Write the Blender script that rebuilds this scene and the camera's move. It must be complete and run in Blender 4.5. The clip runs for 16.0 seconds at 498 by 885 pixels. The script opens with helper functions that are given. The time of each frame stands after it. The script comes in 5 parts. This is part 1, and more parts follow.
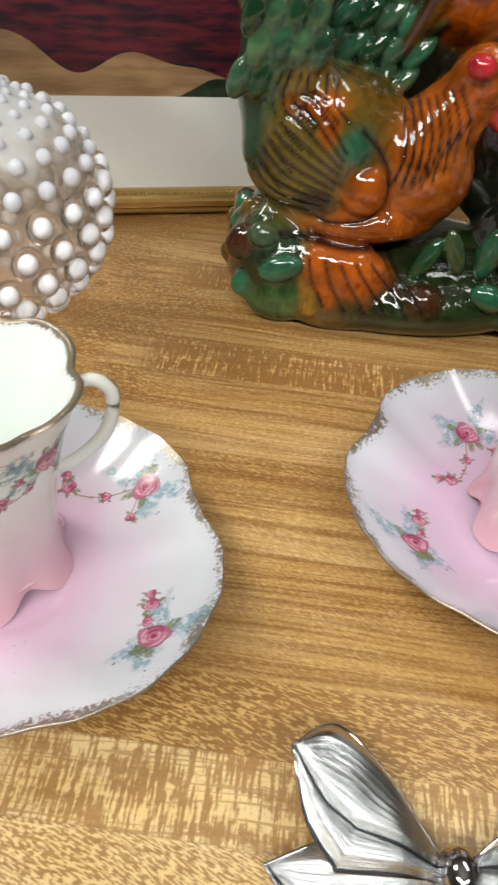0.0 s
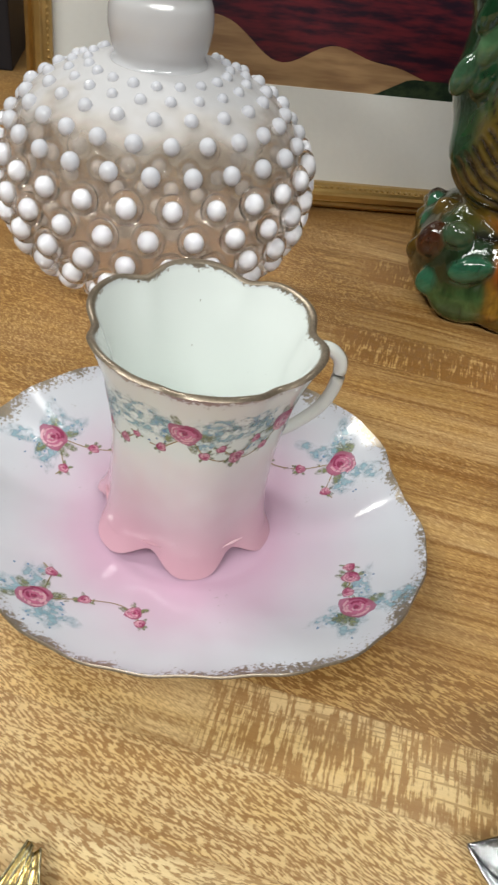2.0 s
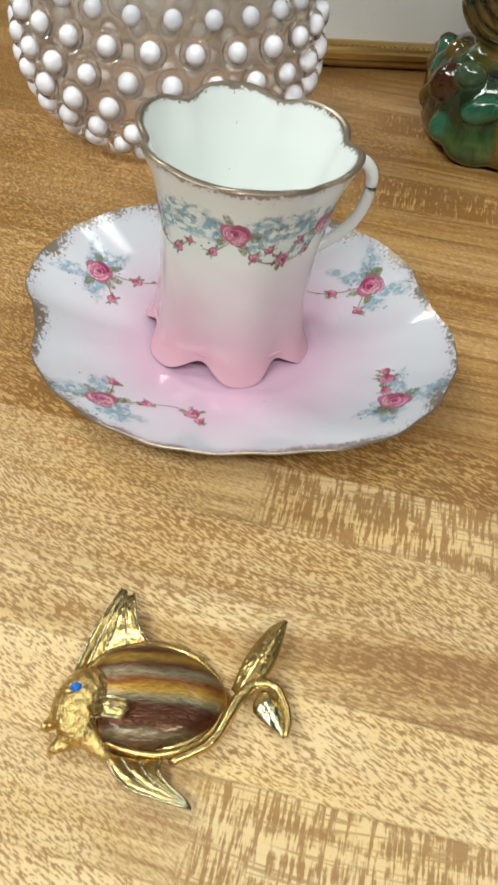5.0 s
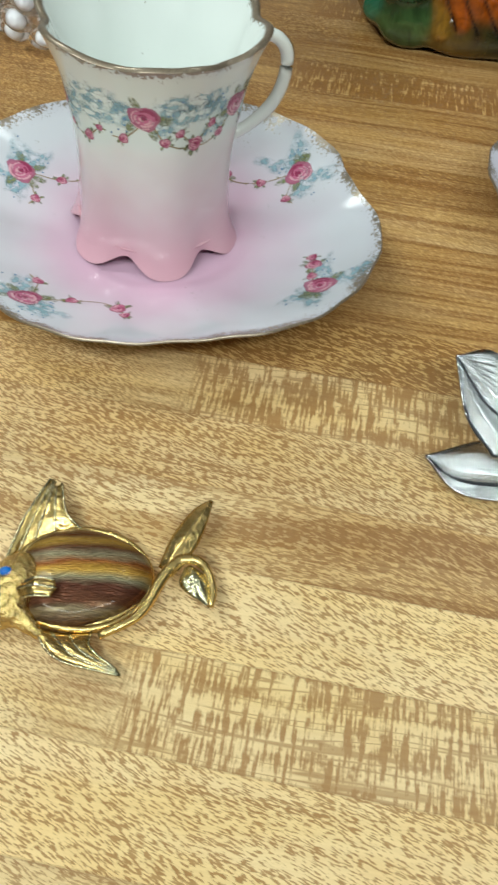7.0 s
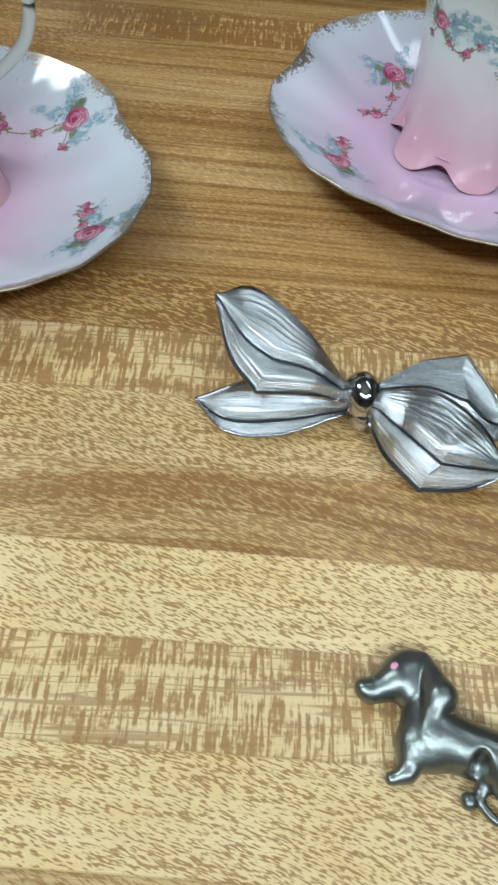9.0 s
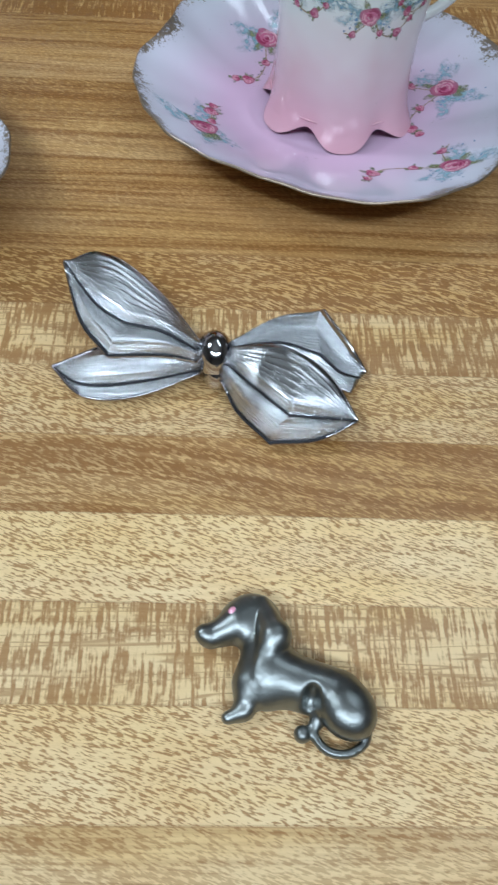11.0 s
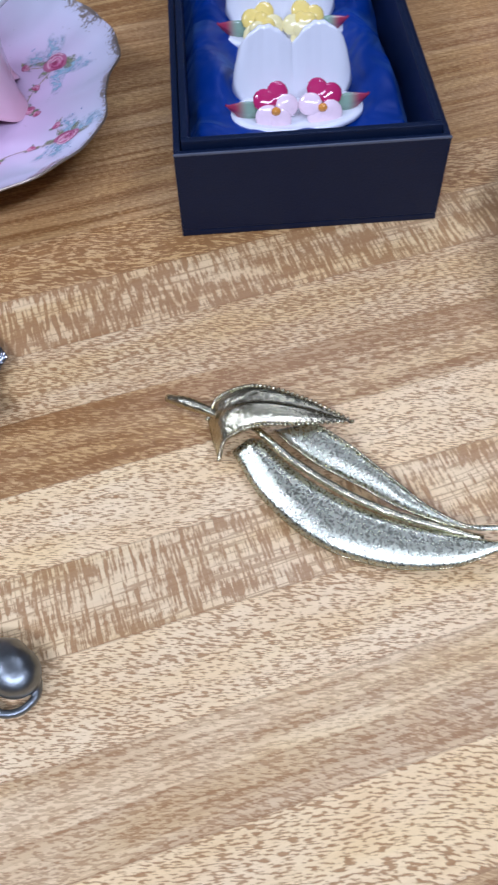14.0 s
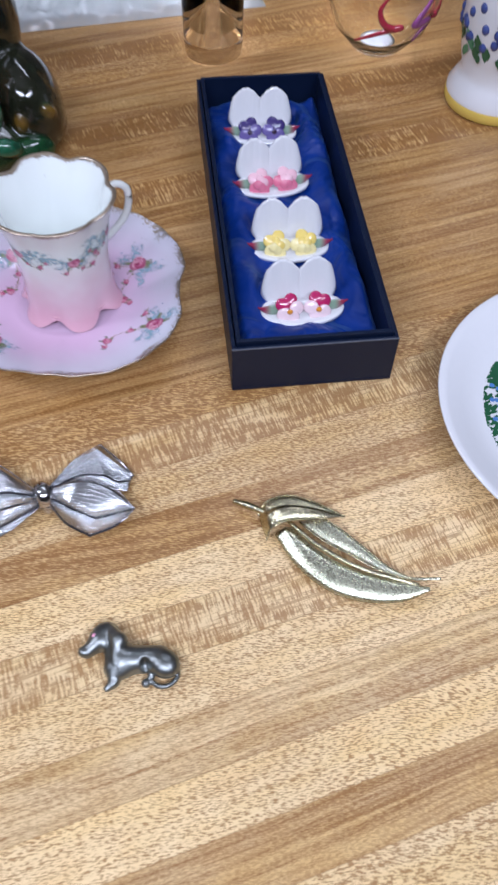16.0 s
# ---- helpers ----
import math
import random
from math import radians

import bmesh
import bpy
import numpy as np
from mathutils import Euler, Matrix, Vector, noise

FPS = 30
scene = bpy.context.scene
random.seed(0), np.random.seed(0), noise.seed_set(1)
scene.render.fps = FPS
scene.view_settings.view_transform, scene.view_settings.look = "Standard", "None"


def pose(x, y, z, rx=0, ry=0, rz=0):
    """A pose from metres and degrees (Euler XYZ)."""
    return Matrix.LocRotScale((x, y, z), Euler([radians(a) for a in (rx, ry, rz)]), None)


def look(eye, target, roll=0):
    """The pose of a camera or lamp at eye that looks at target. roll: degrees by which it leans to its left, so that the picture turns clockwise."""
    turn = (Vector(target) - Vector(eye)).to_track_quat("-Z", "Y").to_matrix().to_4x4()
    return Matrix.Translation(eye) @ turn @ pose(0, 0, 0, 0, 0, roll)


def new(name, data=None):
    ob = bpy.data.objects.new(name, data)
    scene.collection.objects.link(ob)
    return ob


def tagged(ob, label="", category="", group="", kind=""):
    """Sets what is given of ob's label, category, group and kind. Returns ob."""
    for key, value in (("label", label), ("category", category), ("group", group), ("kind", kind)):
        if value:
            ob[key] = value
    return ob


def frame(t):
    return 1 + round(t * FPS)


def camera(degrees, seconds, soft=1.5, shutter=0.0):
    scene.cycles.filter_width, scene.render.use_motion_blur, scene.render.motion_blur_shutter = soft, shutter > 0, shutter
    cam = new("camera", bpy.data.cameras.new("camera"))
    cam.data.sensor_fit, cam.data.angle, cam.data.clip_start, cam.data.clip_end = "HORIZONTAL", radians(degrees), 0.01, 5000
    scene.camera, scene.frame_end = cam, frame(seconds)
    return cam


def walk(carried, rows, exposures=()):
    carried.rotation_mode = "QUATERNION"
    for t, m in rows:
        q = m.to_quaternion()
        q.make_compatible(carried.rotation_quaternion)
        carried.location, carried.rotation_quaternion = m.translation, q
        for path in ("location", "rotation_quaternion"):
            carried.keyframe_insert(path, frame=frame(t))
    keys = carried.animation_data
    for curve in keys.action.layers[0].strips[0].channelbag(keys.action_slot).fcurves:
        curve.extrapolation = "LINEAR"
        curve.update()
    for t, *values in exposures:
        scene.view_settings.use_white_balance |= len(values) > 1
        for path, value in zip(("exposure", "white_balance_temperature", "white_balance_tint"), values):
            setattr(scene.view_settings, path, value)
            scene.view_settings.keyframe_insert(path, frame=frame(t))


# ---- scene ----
cam = camera(34.0, 16.0, soft=2.5, shutter=0.4)
PATH = [
    (0, (-0.07, 0.03, 0.203), (0.004, 1.549, -1.095), 5.7),
    (0.5, (-0.083, 0.024, 0.2), (-0.059, 1.544, -1.099), 6.4),
    (1, (-0.095, 0.016, 0.2), (-0.126, 1.541, -1.094), 7.4),
    (1.5, (-0.104, 0.018, 0.198), (-0.18, 1.546, -1.09), 8.0),
    (2, (-0.11, 0.017, 0.192), (-0.218, 1.54, -1.099), 8.3),
    (2.5, (-0.116, 0.014, 0.191), (-0.248, 1.531, -1.106), 8.5),
    (3, (-0.119, 0.008, 0.19), (-0.255, 1.522, -1.111), 8.4),
    (3.5, (-0.119, 0.005, 0.188), (-0.254, 1.511, -1.121), 7.7),
    (4, (-0.12, 0.001, 0.188), (-0.243, 1.486, -1.145), 6.9),
    (4.2, (-0.119, -0.005, 0.185), (-0.229, 1.468, -1.164), 6.7),
    (6.3, (-0.116, -0.027, 0.178), (-0.152, 1.249, -1.361), 6.1),
    (6.5, (-0.111, -0.027, 0.178), (-0.151, 1.244, -1.366), 5.4),
    (7, (-0.1, -0.029, 0.177), (-0.109, 1.224, -1.382), 5.3),
    (7.5, (-0.088, -0.024, 0.176), (-0.062, 1.21, -1.397), 5.0),
    (8, (-0.073, -0.022, 0.175), (-0.007, 1.198, -1.408), 4.8),
    (8.5, (-0.063, -0.024, 0.176), (0.071, 1.176, -1.418), 6.4),
    (8.7, (-0.06, -0.026, 0.175), (0.088, 1.163, -1.427), 6.6),
    (10.8, (-0.026, -0.038, 0.175), (0.159, 1.119, -1.446), 4.7),
    (11, (-0.023, -0.039, 0.176), (0.18, 1.108, -1.45), 5.2),
    (11.5, (-0.01, -0.043, 0.176), (0.216, 1.095, -1.453), 4.1),
    (12, (0.001, -0.047, 0.175), (0.254, 1.07, -1.465), 2.7),
    (12.5, (0.012, -0.052, 0.176), (0.298, 1.048, -1.47), 1.7),
    (13, (0.023, -0.053, 0.177), (0.339, 1.026, -1.477), 0.5),
    (13.5, (0.036, -0.06, 0.181), (0.382, 0.998, -1.48), -2.0),
    (14, (0.042, -0.066, 0.187), (0.444, 0.967, -1.478), -2.6),
    (14.5, (0.043, -0.073, 0.202), (0.49, 0.936, -1.466), -1.8),
    (15, (0.036, -0.079, 0.233), (0.51, 0.927, -1.43), -0.9),
    (15.5, (0.018, -0.09, 0.279), (0.519, 0.922, -1.371), 0.4),
    (16, (-0.012, -0.108, 0.335), (0.505, 0.914, -1.304), 1.6),
]
walk(cam, [(t, look(eye, target, roll)) for t, eye, target, roll in PATH],
     exposures=((0, 0.13, 6500, 3), (1, -0.06, 6450, 3), (2.5, -0.17, 6300, 4), (4, -0.09, 6300, 4), (7, -0.2, 6000, -6), (8.5, -0.26, 5500, -6), (11, -0.34, 5250, 2), (12.5, -0.18, 5300, -4), (14, -0.16, 4850, 21), (15.5, -0.14, 4800, 22), (16, -0.14, 5300, 18)))

# ---- world and light ----
world = bpy.data.worlds.new("room_air")
world.use_nodes = True
world.node_tree.nodes["Background"].inputs[0].default_value = (0.9, 0.95, 1.0, 1)
world.node_tree.nodes["Background"].inputs[1].default_value = 0.3
scene.world = world


def ceiling_lamp(x, y, z, sx, sy, watts, colour, aim=(0, 0.2, 0)):
    d = bpy.data.lights.new("ceiling_lamp", "AREA")
    d.shape, d.size, d.size_y, d.energy, d.color = "RECTANGLE", sx, sy, watts, colour
    ob = new("ceiling_lamp", d)
    ob.matrix_world = look((x, y, z), aim)
    return ob


ceiling_lamp(-1.25, 0.62, 1.55, 0.40, 0.40, 14.5, (1.0, 0.97, 0.92))
ceiling_lamp(-0.75, -0.95, 1.60, 1.2, 0.16, 25.5, (1.0, 0.98, 0.95))
ceiling_lamp(0.75, 0.75, 1.80, 1.2, 0.16, 5.5, (1.0, 0.98, 0.95))
ceiling_lamp(0.45, -1.10, 1.60, 1.2, 0.16, 19, (1.0, 0.98, 0.95))


# ---- node helpers ----
def mat_new(name):
    m = bpy.data.materials.new(name)
    m.use_nodes = True
    nt = m.node_tree
    return m, nt, nt.nodes["Principled BSDF"]


def node(nt, kind, **props):
    n = nt.nodes.new(kind)
    for key, value in props.items():
        setattr(n, key, value)
    return n


def put(nt, sock, value):
    if isinstance(value, bpy.types.NodeSocket):
        nt.links.new(value, sock)
    elif value is not None:
        sock.default_value = value


def calc(nt, op, a, b=0.0, c=None, clamp=False):
    n = node(nt, "ShaderNodeMath", operation=op, use_clamp=clamp)
    put(nt, n.inputs[0], a), put(nt, n.inputs[1], b)
    if c is not None:
        put(nt, n.inputs[2], c)
    return n.outputs[0]


def mixc(nt, fac, a, b, blend="MIX"):
    n = node(nt, "ShaderNodeMix", data_type="RGBA", blend_type=blend)
    put(nt, n.inputs["Factor"], fac)
    put(nt, n.inputs[6], (*a, 1) if isinstance(a, tuple) and len(a) == 3 else a)
    put(nt, n.inputs[7], (*b, 1) if isinstance(b, tuple) and len(b) == 3 else b)
    return n.outputs[2]


def span(nt, v, lo, hi, a=0.0, b=1.0):
    n = node(nt, "ShaderNodeMapRange", interpolation_type="SMOOTHSTEP")
    put(nt, n.inputs[0], v)
    for i, x in enumerate((lo, hi, a, b)):
        n.inputs[i + 1].default_value = x
    return n.outputs[0]


def noise_of(nt, vec, scale=1.0, detail=2.0, rough=0.5, distort=0.0):
    n = node(nt, "ShaderNodeTexNoise")
    put(nt, n.inputs["Vector"], vec)
    n.inputs["Scale"].default_value, n.inputs["Detail"].default_value = scale, detail
    n.inputs["Roughness"].default_value, n.inputs["Distortion"].default_value = rough, distort
    return n.outputs["Fac"]


def combine(nt, x, y, z=0.0):
    n = node(nt, "ShaderNodeCombineXYZ")
    put(nt, n.inputs[0], x), put(nt, n.inputs[1], y), put(nt, n.inputs[2], z)
    return n.outputs[0]


def bump(nt, bsdf, height, strength=0.3, distance=0.001, sock="Normal"):
    n = node(nt, "ShaderNodeBump")
    n.inputs["Strength"].default_value, n.inputs["Distance"].default_value = strength, distance
    put(nt, n.inputs["Height"], height)
    nt.links.new(n.outputs[0], bsdf.inputs[sock])


def obj_xyz(nt):
    tc = node(nt, "ShaderNodeTexCoord")
    sp = node(nt, "ShaderNodeSeparateXYZ")
    nt.links.new(tc.outputs["Object"], sp.inputs[0])
    return tc.outputs["Object"], sp.outputs[0], sp.outputs[1], sp.outputs[2]


def plain(name, rgb, rough=0.4, metal=0.0, vary=0.12, scale=300.0, relief=0.0, coat=0.0, **more):
    m, nt, b = mat_new(name)
    vec = obj_xyz(nt)[0]
    n1 = noise_of(nt, vec, scale, 3)
    n2 = noise_of(nt, vec, scale * 0.12, 2)
    v = calc(nt, "MULTIPLY_ADD", calc(nt, "ADD", n1, n2), vary, 1 - vary)
    col = mixc(nt, 1.0, rgb, v, "MULTIPLY")
    put(nt, b.inputs["Base Color"], col)
    put(nt, b.inputs["Roughness"], calc(nt, "MULTIPLY_ADD", n2, 0.25 * rough, rough * 0.88))
    b.inputs["Metallic"].default_value = metal
    b.inputs["Coat Weight"].default_value = coat
    b.inputs["Coat Roughness"].default_value = 0.04
    for key, value in more.items():
        b.inputs[key.replace("_", " ")].default_value = value
    if relief:
        bump(nt, b, n1, relief, 0.0006)
    return m


# ---- materials ----
GRAIN_TURN, STRIP, STRIP_FROM = 5.5, 0.0238, 0.0146
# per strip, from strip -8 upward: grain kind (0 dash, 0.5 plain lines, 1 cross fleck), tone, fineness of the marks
# later rows, the far planks: own tone, lowered further for shade lying there
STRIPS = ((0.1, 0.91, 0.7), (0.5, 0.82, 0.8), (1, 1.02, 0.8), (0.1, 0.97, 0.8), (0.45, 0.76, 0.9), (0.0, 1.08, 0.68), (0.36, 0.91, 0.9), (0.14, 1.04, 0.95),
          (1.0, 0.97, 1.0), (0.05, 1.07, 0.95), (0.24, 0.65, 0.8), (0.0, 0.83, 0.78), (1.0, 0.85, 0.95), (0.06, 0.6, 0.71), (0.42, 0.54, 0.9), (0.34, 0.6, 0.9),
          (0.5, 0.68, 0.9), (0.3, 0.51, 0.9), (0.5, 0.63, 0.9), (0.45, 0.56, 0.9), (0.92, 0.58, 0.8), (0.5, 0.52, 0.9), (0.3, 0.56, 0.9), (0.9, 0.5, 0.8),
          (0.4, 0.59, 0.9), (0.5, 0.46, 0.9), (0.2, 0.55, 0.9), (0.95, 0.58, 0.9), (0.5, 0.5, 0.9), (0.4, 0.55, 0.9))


def wood_laminate():
    m, nt, b = mat_new("wood_laminate")
    tc = node(nt, "ShaderNodeTexCoord")
    mp = node(nt, "ShaderNodeMapping")
    mp.inputs["Rotation"].default_value = (0, 0, radians(GRAIN_TURN))
    nt.links.new(tc.outputs["Object"], mp.inputs[0])
    sp = node(nt, "ShaderNodeSeparateXYZ")
    nt.links.new(mp.outputs[0], sp.inputs[0])
    u, v = sp.outputs[0], sp.outputs[1]

    def mul(a, k):
        return calc(nt, "MULTIPLY", a, k)

    def add(a, k):
        return calc(nt, "ADD", a, k)

    def off_mid(a, k):
        """How far a noise lies from its mean, times k."""
        return mul(calc(nt, "SUBTRACT", a, 0.5), k)
    k = calc(nt, "DIVIDE", calc(nt, "SUBTRACT", v, STRIP_FROM), STRIP)
    strip = calc(nt, "FLOOR", k)
    f = calc(nt, "FRACT", k)
    ramp = node(nt, "ShaderNodeValToRGB")
    ramp.color_ramp.interpolation = "CONSTANT"
    n = len(STRIPS)
    while len(ramp.color_ramp.elements) < n:
        ramp.color_ramp.elements.new(0.5)
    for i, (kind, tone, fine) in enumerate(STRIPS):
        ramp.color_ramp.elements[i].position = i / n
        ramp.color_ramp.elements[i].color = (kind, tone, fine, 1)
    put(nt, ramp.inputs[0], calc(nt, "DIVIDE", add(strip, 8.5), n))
    rs = node(nt, "ShaderNodeSeparateColor")
    nt.links.new(ramp.outputs[0], rs.inputs[0])
    off = mul(strip, 3.7)
    drift = noise_of(nt, combine(nt, mul(u, 11), 0.0, off), 1, 1)
    # the cross fleck of a plank fades into dashes towards one end
    kind = mul(rs.outputs[0], span(nt, add(u, off_mid(drift, 0.06)), -0.165, -0.105, 0.12, 1.0))
    tone = add(off_mid(drift, 0.34), rs.outputs[1])
    tone = add(tone, mul(calc(nt, "COMPARE", strip, 2.0, 0.5), add(span(nt, u, -0.135, -0.085, 0.34, 0.0), span(nt, u, 0.05, 0.11, 0.0, 0.22))))
    fine_k = rs.outputs[2]
    warp = noise_of(nt, combine(nt, mul(u, 9), mul(v, 22), off), 1, 1)
    # one plank is cut across its growth and shows a long arch
    arch_at = calc(nt, "COMPARE", strip, 2.0, 0.5)
    arch = mul(arch_at, calc(nt, "POWER", 2.718, mul(calc(nt, "POWER", mul(add(u, 0.055), 17.0), 2.0), -1.0)))
    vw = add(add(v, mul(warp, 0.012)), mul(arch, -0.011))
    su, sv = mul(u, fine_k), mul(add(v, mul(arch, -0.011)), fine_k)
    lean = off_mid(noise_of(nt, combine(nt, mul(u, 14), mul(v, 30), off), 1, 1), 0.010)
    slant = add(mul(add(sv, lean), 2500), mul(su, 800))
    # short leaning dashes
    dash = noise_of(nt, combine(nt, mul(su, 600), slant, off), 1, 1.5, 0.5)
    long = noise_of(nt, combine(nt, mul(u, 30), mul(vw, 420), off), 1, 2, 0.6)
    patch = noise_of(nt, combine(nt, mul(u, 60), mul(v, 90), off), 1, 1)
    shade = mul(calc(nt, "SUBTRACT", 0.9, tone), 0.20)
    dash_m = span(nt, add(add(dash, shade), off_mid(long, 0.26)), 0.45, 0.575)
    # bars that stand across the grain, cut by thin level lines
    bars = noise_of(nt, combine(nt, mul(u, 980), mul(v, 95), off), 1, 2.0, 0.62)
    grit = noise_of(nt, combine(nt, mul(u, 700), mul(v, 900), off), 1, 1, 0.5)
    rows = noise_of(nt, combine(nt, mul(u, 14), mul(vw, 360), off), 1, 1, 0.5)
    row_m = span(nt, calc(nt, "ABSOLUTE", calc(nt, "SUBTRACT", rows, 0.5)), 0.008, 0.040, 1.0, 0.0)
    band = noise_of(nt, combine(nt, mul(u, 40), mul(v, 260), off), 1, 1)
    cr = calc(nt, "MULTIPLY_ADD", bars, 0.80, mul(grit, 0.20))
    cr = add(add(add(cr, shade), off_mid(patch, 0.16)), off_mid(band, 0.26))
    cross_m = calc(nt, "MAXIMUM", span(nt, cr, 0.42, 0.56), mul(row_m, 0.75))
    # long lines that follow the growth of the plank
    line = noise_of(nt, combine(nt, mul(u, 16), mul(vw, 800), off), 1, 3, 0.65)
    line_m = span(nt, line, 0.42, 0.66)
    ring = noise_of(nt, combine(nt, mul(u, 5), mul(vw, 210), off), 1, 1.5, 0.5)
    ring_m = span(nt, ring, 0.46, 0.60)
    w_cross = span(nt, kind, 0.52, 0.85)
    w_line = mul(span(nt, kind, 0.10, 0.42), calc(nt, "SUBTRACT", 1.0, span(nt, kind, 0.55, 0.8)))
    mask = add(mul(cross_m, w_cross), mul(dash_m, calc(nt, "SUBTRACT", 1.0, w_cross)))
    mask = mul(mask, calc(nt, "MULTIPLY_ADD", w_line, -0.46, 0.92))
    mask = calc(nt, "ADD", mask, mul(line_m, calc(nt, "MULTIPLY_ADD", w_line, 0.34, 0.10)), clamp=True)
    mask = calc(nt, "ADD", mask, mul(ring_m, calc(nt, "MULTIPLY_ADD", arch_at, 0.30, mul(w_line, 0.34))), clamp=True)
    pale = mixc(nt, patch, (0.85, 0.675, 0.395), (0.75, 0.530, 0.255))
    brown = mixc(nt, bars, (0.25, 0.120, 0.038), (0.37, 0.193, 0.070))
    col = mixc(nt, mul(mask, 0.88), pale, brown)
    honey = span(nt, noise_of(nt, combine(nt, mul(u, 13), mul(v, 75), off), 1, 2), 0.40, 0.66)
    col = mixc(nt, mul(honey, 0.55), col, mixc(nt, 1.0, col, (0.97, 0.92, 0.72), "MULTIPLY"))
    reds = noise_of(nt, combine(nt, mul(u, 3), mul(strip, 1.7), 0), 1, 0)
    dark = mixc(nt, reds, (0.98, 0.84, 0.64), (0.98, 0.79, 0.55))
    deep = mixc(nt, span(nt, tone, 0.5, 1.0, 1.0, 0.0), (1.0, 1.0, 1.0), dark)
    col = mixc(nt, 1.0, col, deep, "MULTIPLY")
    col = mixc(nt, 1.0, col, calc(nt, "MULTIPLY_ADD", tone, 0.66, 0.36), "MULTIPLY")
    seam = calc(nt, "LESS_THAN", calc(nt, "ABSOLUTE", calc(nt, "SUBTRACT", f, 0.5)), 0.487)
    col = mixc(nt, calc(nt, "MULTIPLY_ADD", seam, -0.30, 0.30), col, (0.25, 0.13, 0.05))
    put(nt, b.inputs["Base Color"], col)
    fine = noise_of(nt, combine(nt, mul(u, 900), mul(v, 1800), 0), 1, 2)
    put(nt, b.inputs["Roughness"], calc(nt, "MULTIPLY_ADD", fine, 0.12, 0.28))
    b.inputs["Specular IOR Level"].default_value = 0.45
    bump(nt, b, add(fine, mul(mask, -0.4)), 0.25, 0.0003)
    return m


def porcelain(name, inner, outer, axis, lo, hi, gold=True, tint=None):
    """Glazed china whose ground colour passes from inner to outer along the radius or the height."""
    m, nt, b = mat_new(name)
    vec, x, y, z = obj_xyz(nt)
    if axis == "r":
        d = calc(nt, "SQRT", calc(nt, "ADD", calc(nt, "MULTIPLY", x, x), calc(nt, "MULTIPLY", y, y)))
    else:
        d = z
    cloud = noise_of(nt, vec, 45, 2)
    d = calc(nt, "ADD", d, calc(nt, "MULTIPLY", calc(nt, "SUBTRACT", cloud, 0.5), (hi - lo) * 0.5))
    col = mixc(nt, span(nt, d, lo, hi), inner, outer)
    if tint:
        col = mixc(nt, calc(nt, "MULTIPLY", span(nt, d, tint[0], tint[1]), calc(nt, "MULTIPLY", cloud, 0.7)), col, tint[2])
    if gold:
        at = node(nt, "ShaderNodeAttribute", attribute_name="rim")
        worn = noise_of(nt, vec, 900, 3, 0.7)
        patch = noise_of(nt, vec, 90, 2)
        g = span(nt, calc(nt, "ADD", at.outputs["Fac"], calc(nt, "MULTIPLY", calc(nt, "SUBTRACT", calc(nt, "MULTIPLY_ADD", worn, 1.4, patch), 1.2), 1.9)), 0.70, 0.98)
        halo = calc(nt, "MULTIPLY", span(nt, at.outputs["Fac"], 0.1, 1.0), 0.26)
        col = mixc(nt, halo, col, (0.46, 0.42, 0.50))
        col = mixc(nt, g, col, mixc(nt, worn, (0.13, 0.095, 0.065), (0.40, 0.33, 0.25)))
        put(nt, b.inputs["Metallic"], calc(nt, "MULTIPLY", g, 0.5))
        put(nt, b.inputs["Roughness"], calc(nt, "MULTIPLY_ADD", g, 0.22, 0.10))
    else:
        b.inputs["Roughness"].default_value = 0.10
    put(nt, b.inputs["Base Color"], col)
    b.inputs["Coat Weight"].default_value = 0.1
    b.inputs["Coat Roughness"].default_value = 0.05
    return m


def wash(name, rgb, lo=0.42, hi=0.62, scale=420.0, dark=None, top=1.0):
    """Thin hand-painted colour that lets the china show through in patches."""
    m, nt, b = mat_new(name)
    vec = obj_xyz(nt)[0]
    n = noise_of(nt, vec, scale, 3, 0.6)
    put(nt, b.inputs["Base Color"], mixc(nt, noise_of(nt, vec, scale * 2.5, 2), rgb, dark or tuple(c * 0.75 for c in rgb)))
    at = node(nt, "ShaderNodeAttribute", attribute_name="rim")
    put(nt, b.inputs["Alpha"], calc(nt, "MULTIPLY", span(nt, n, lo, hi, 0.0, top), at.outputs["Fac"], clamp=True))
    b.inputs["Roughness"].default_value = 0.12
    return m


WOOD = wood_laminate()
CHINA_SAUCER = porcelain("china_saucer", (0.64, 0.41, 0.55), (0.71, 0.72, 0.78), "r", 0.022, 0.064)
CHINA_LILAC = porcelain("china_lilac", (0.63, 0.44, 0.60), (0.66, 0.665, 0.74), "r", 0.030, 0.072)
CHINA_BACK = plain("china_back", (0.80, 0.80, 0.80), 0.12, vary=0.04)
CHINA_CUP = porcelain("china_cup", (0.64, 0.37, 0.44), (0.82, 0.83, 0.82), "z", 0.002, 0.053, tint=(0.040, 0.050, (0.70, 0.80, 0.78)))
CHINA_IN = porcelain("china_inside", (0.80, 0.84, 0.81), (0.82, 0.85, 0.83), "z", 0.01, 0.06)
CHINA_HANDLE = plain("china_handle", (0.80, 0.82, 0.79), 0.12, vary=0.04)
CHINA_WHITE = plain("china_white", (0.72, 0.72, 0.74), 0.12, vary=0.03, coat=0.3)
HANDLE_GOLD = plain("worn_gilding", (0.42, 0.32, 0.18), 0.3, 0.8)
ROSE = wash("rose_pink", (0.46, 0.09, 0.20), 0.05, 0.3, 1300, (0.62, 0.22, 0.35))
ROSE_DARK = wash("rose_crimson", (0.36, 0.05, 0.13), 0.2, 0.4, 900)
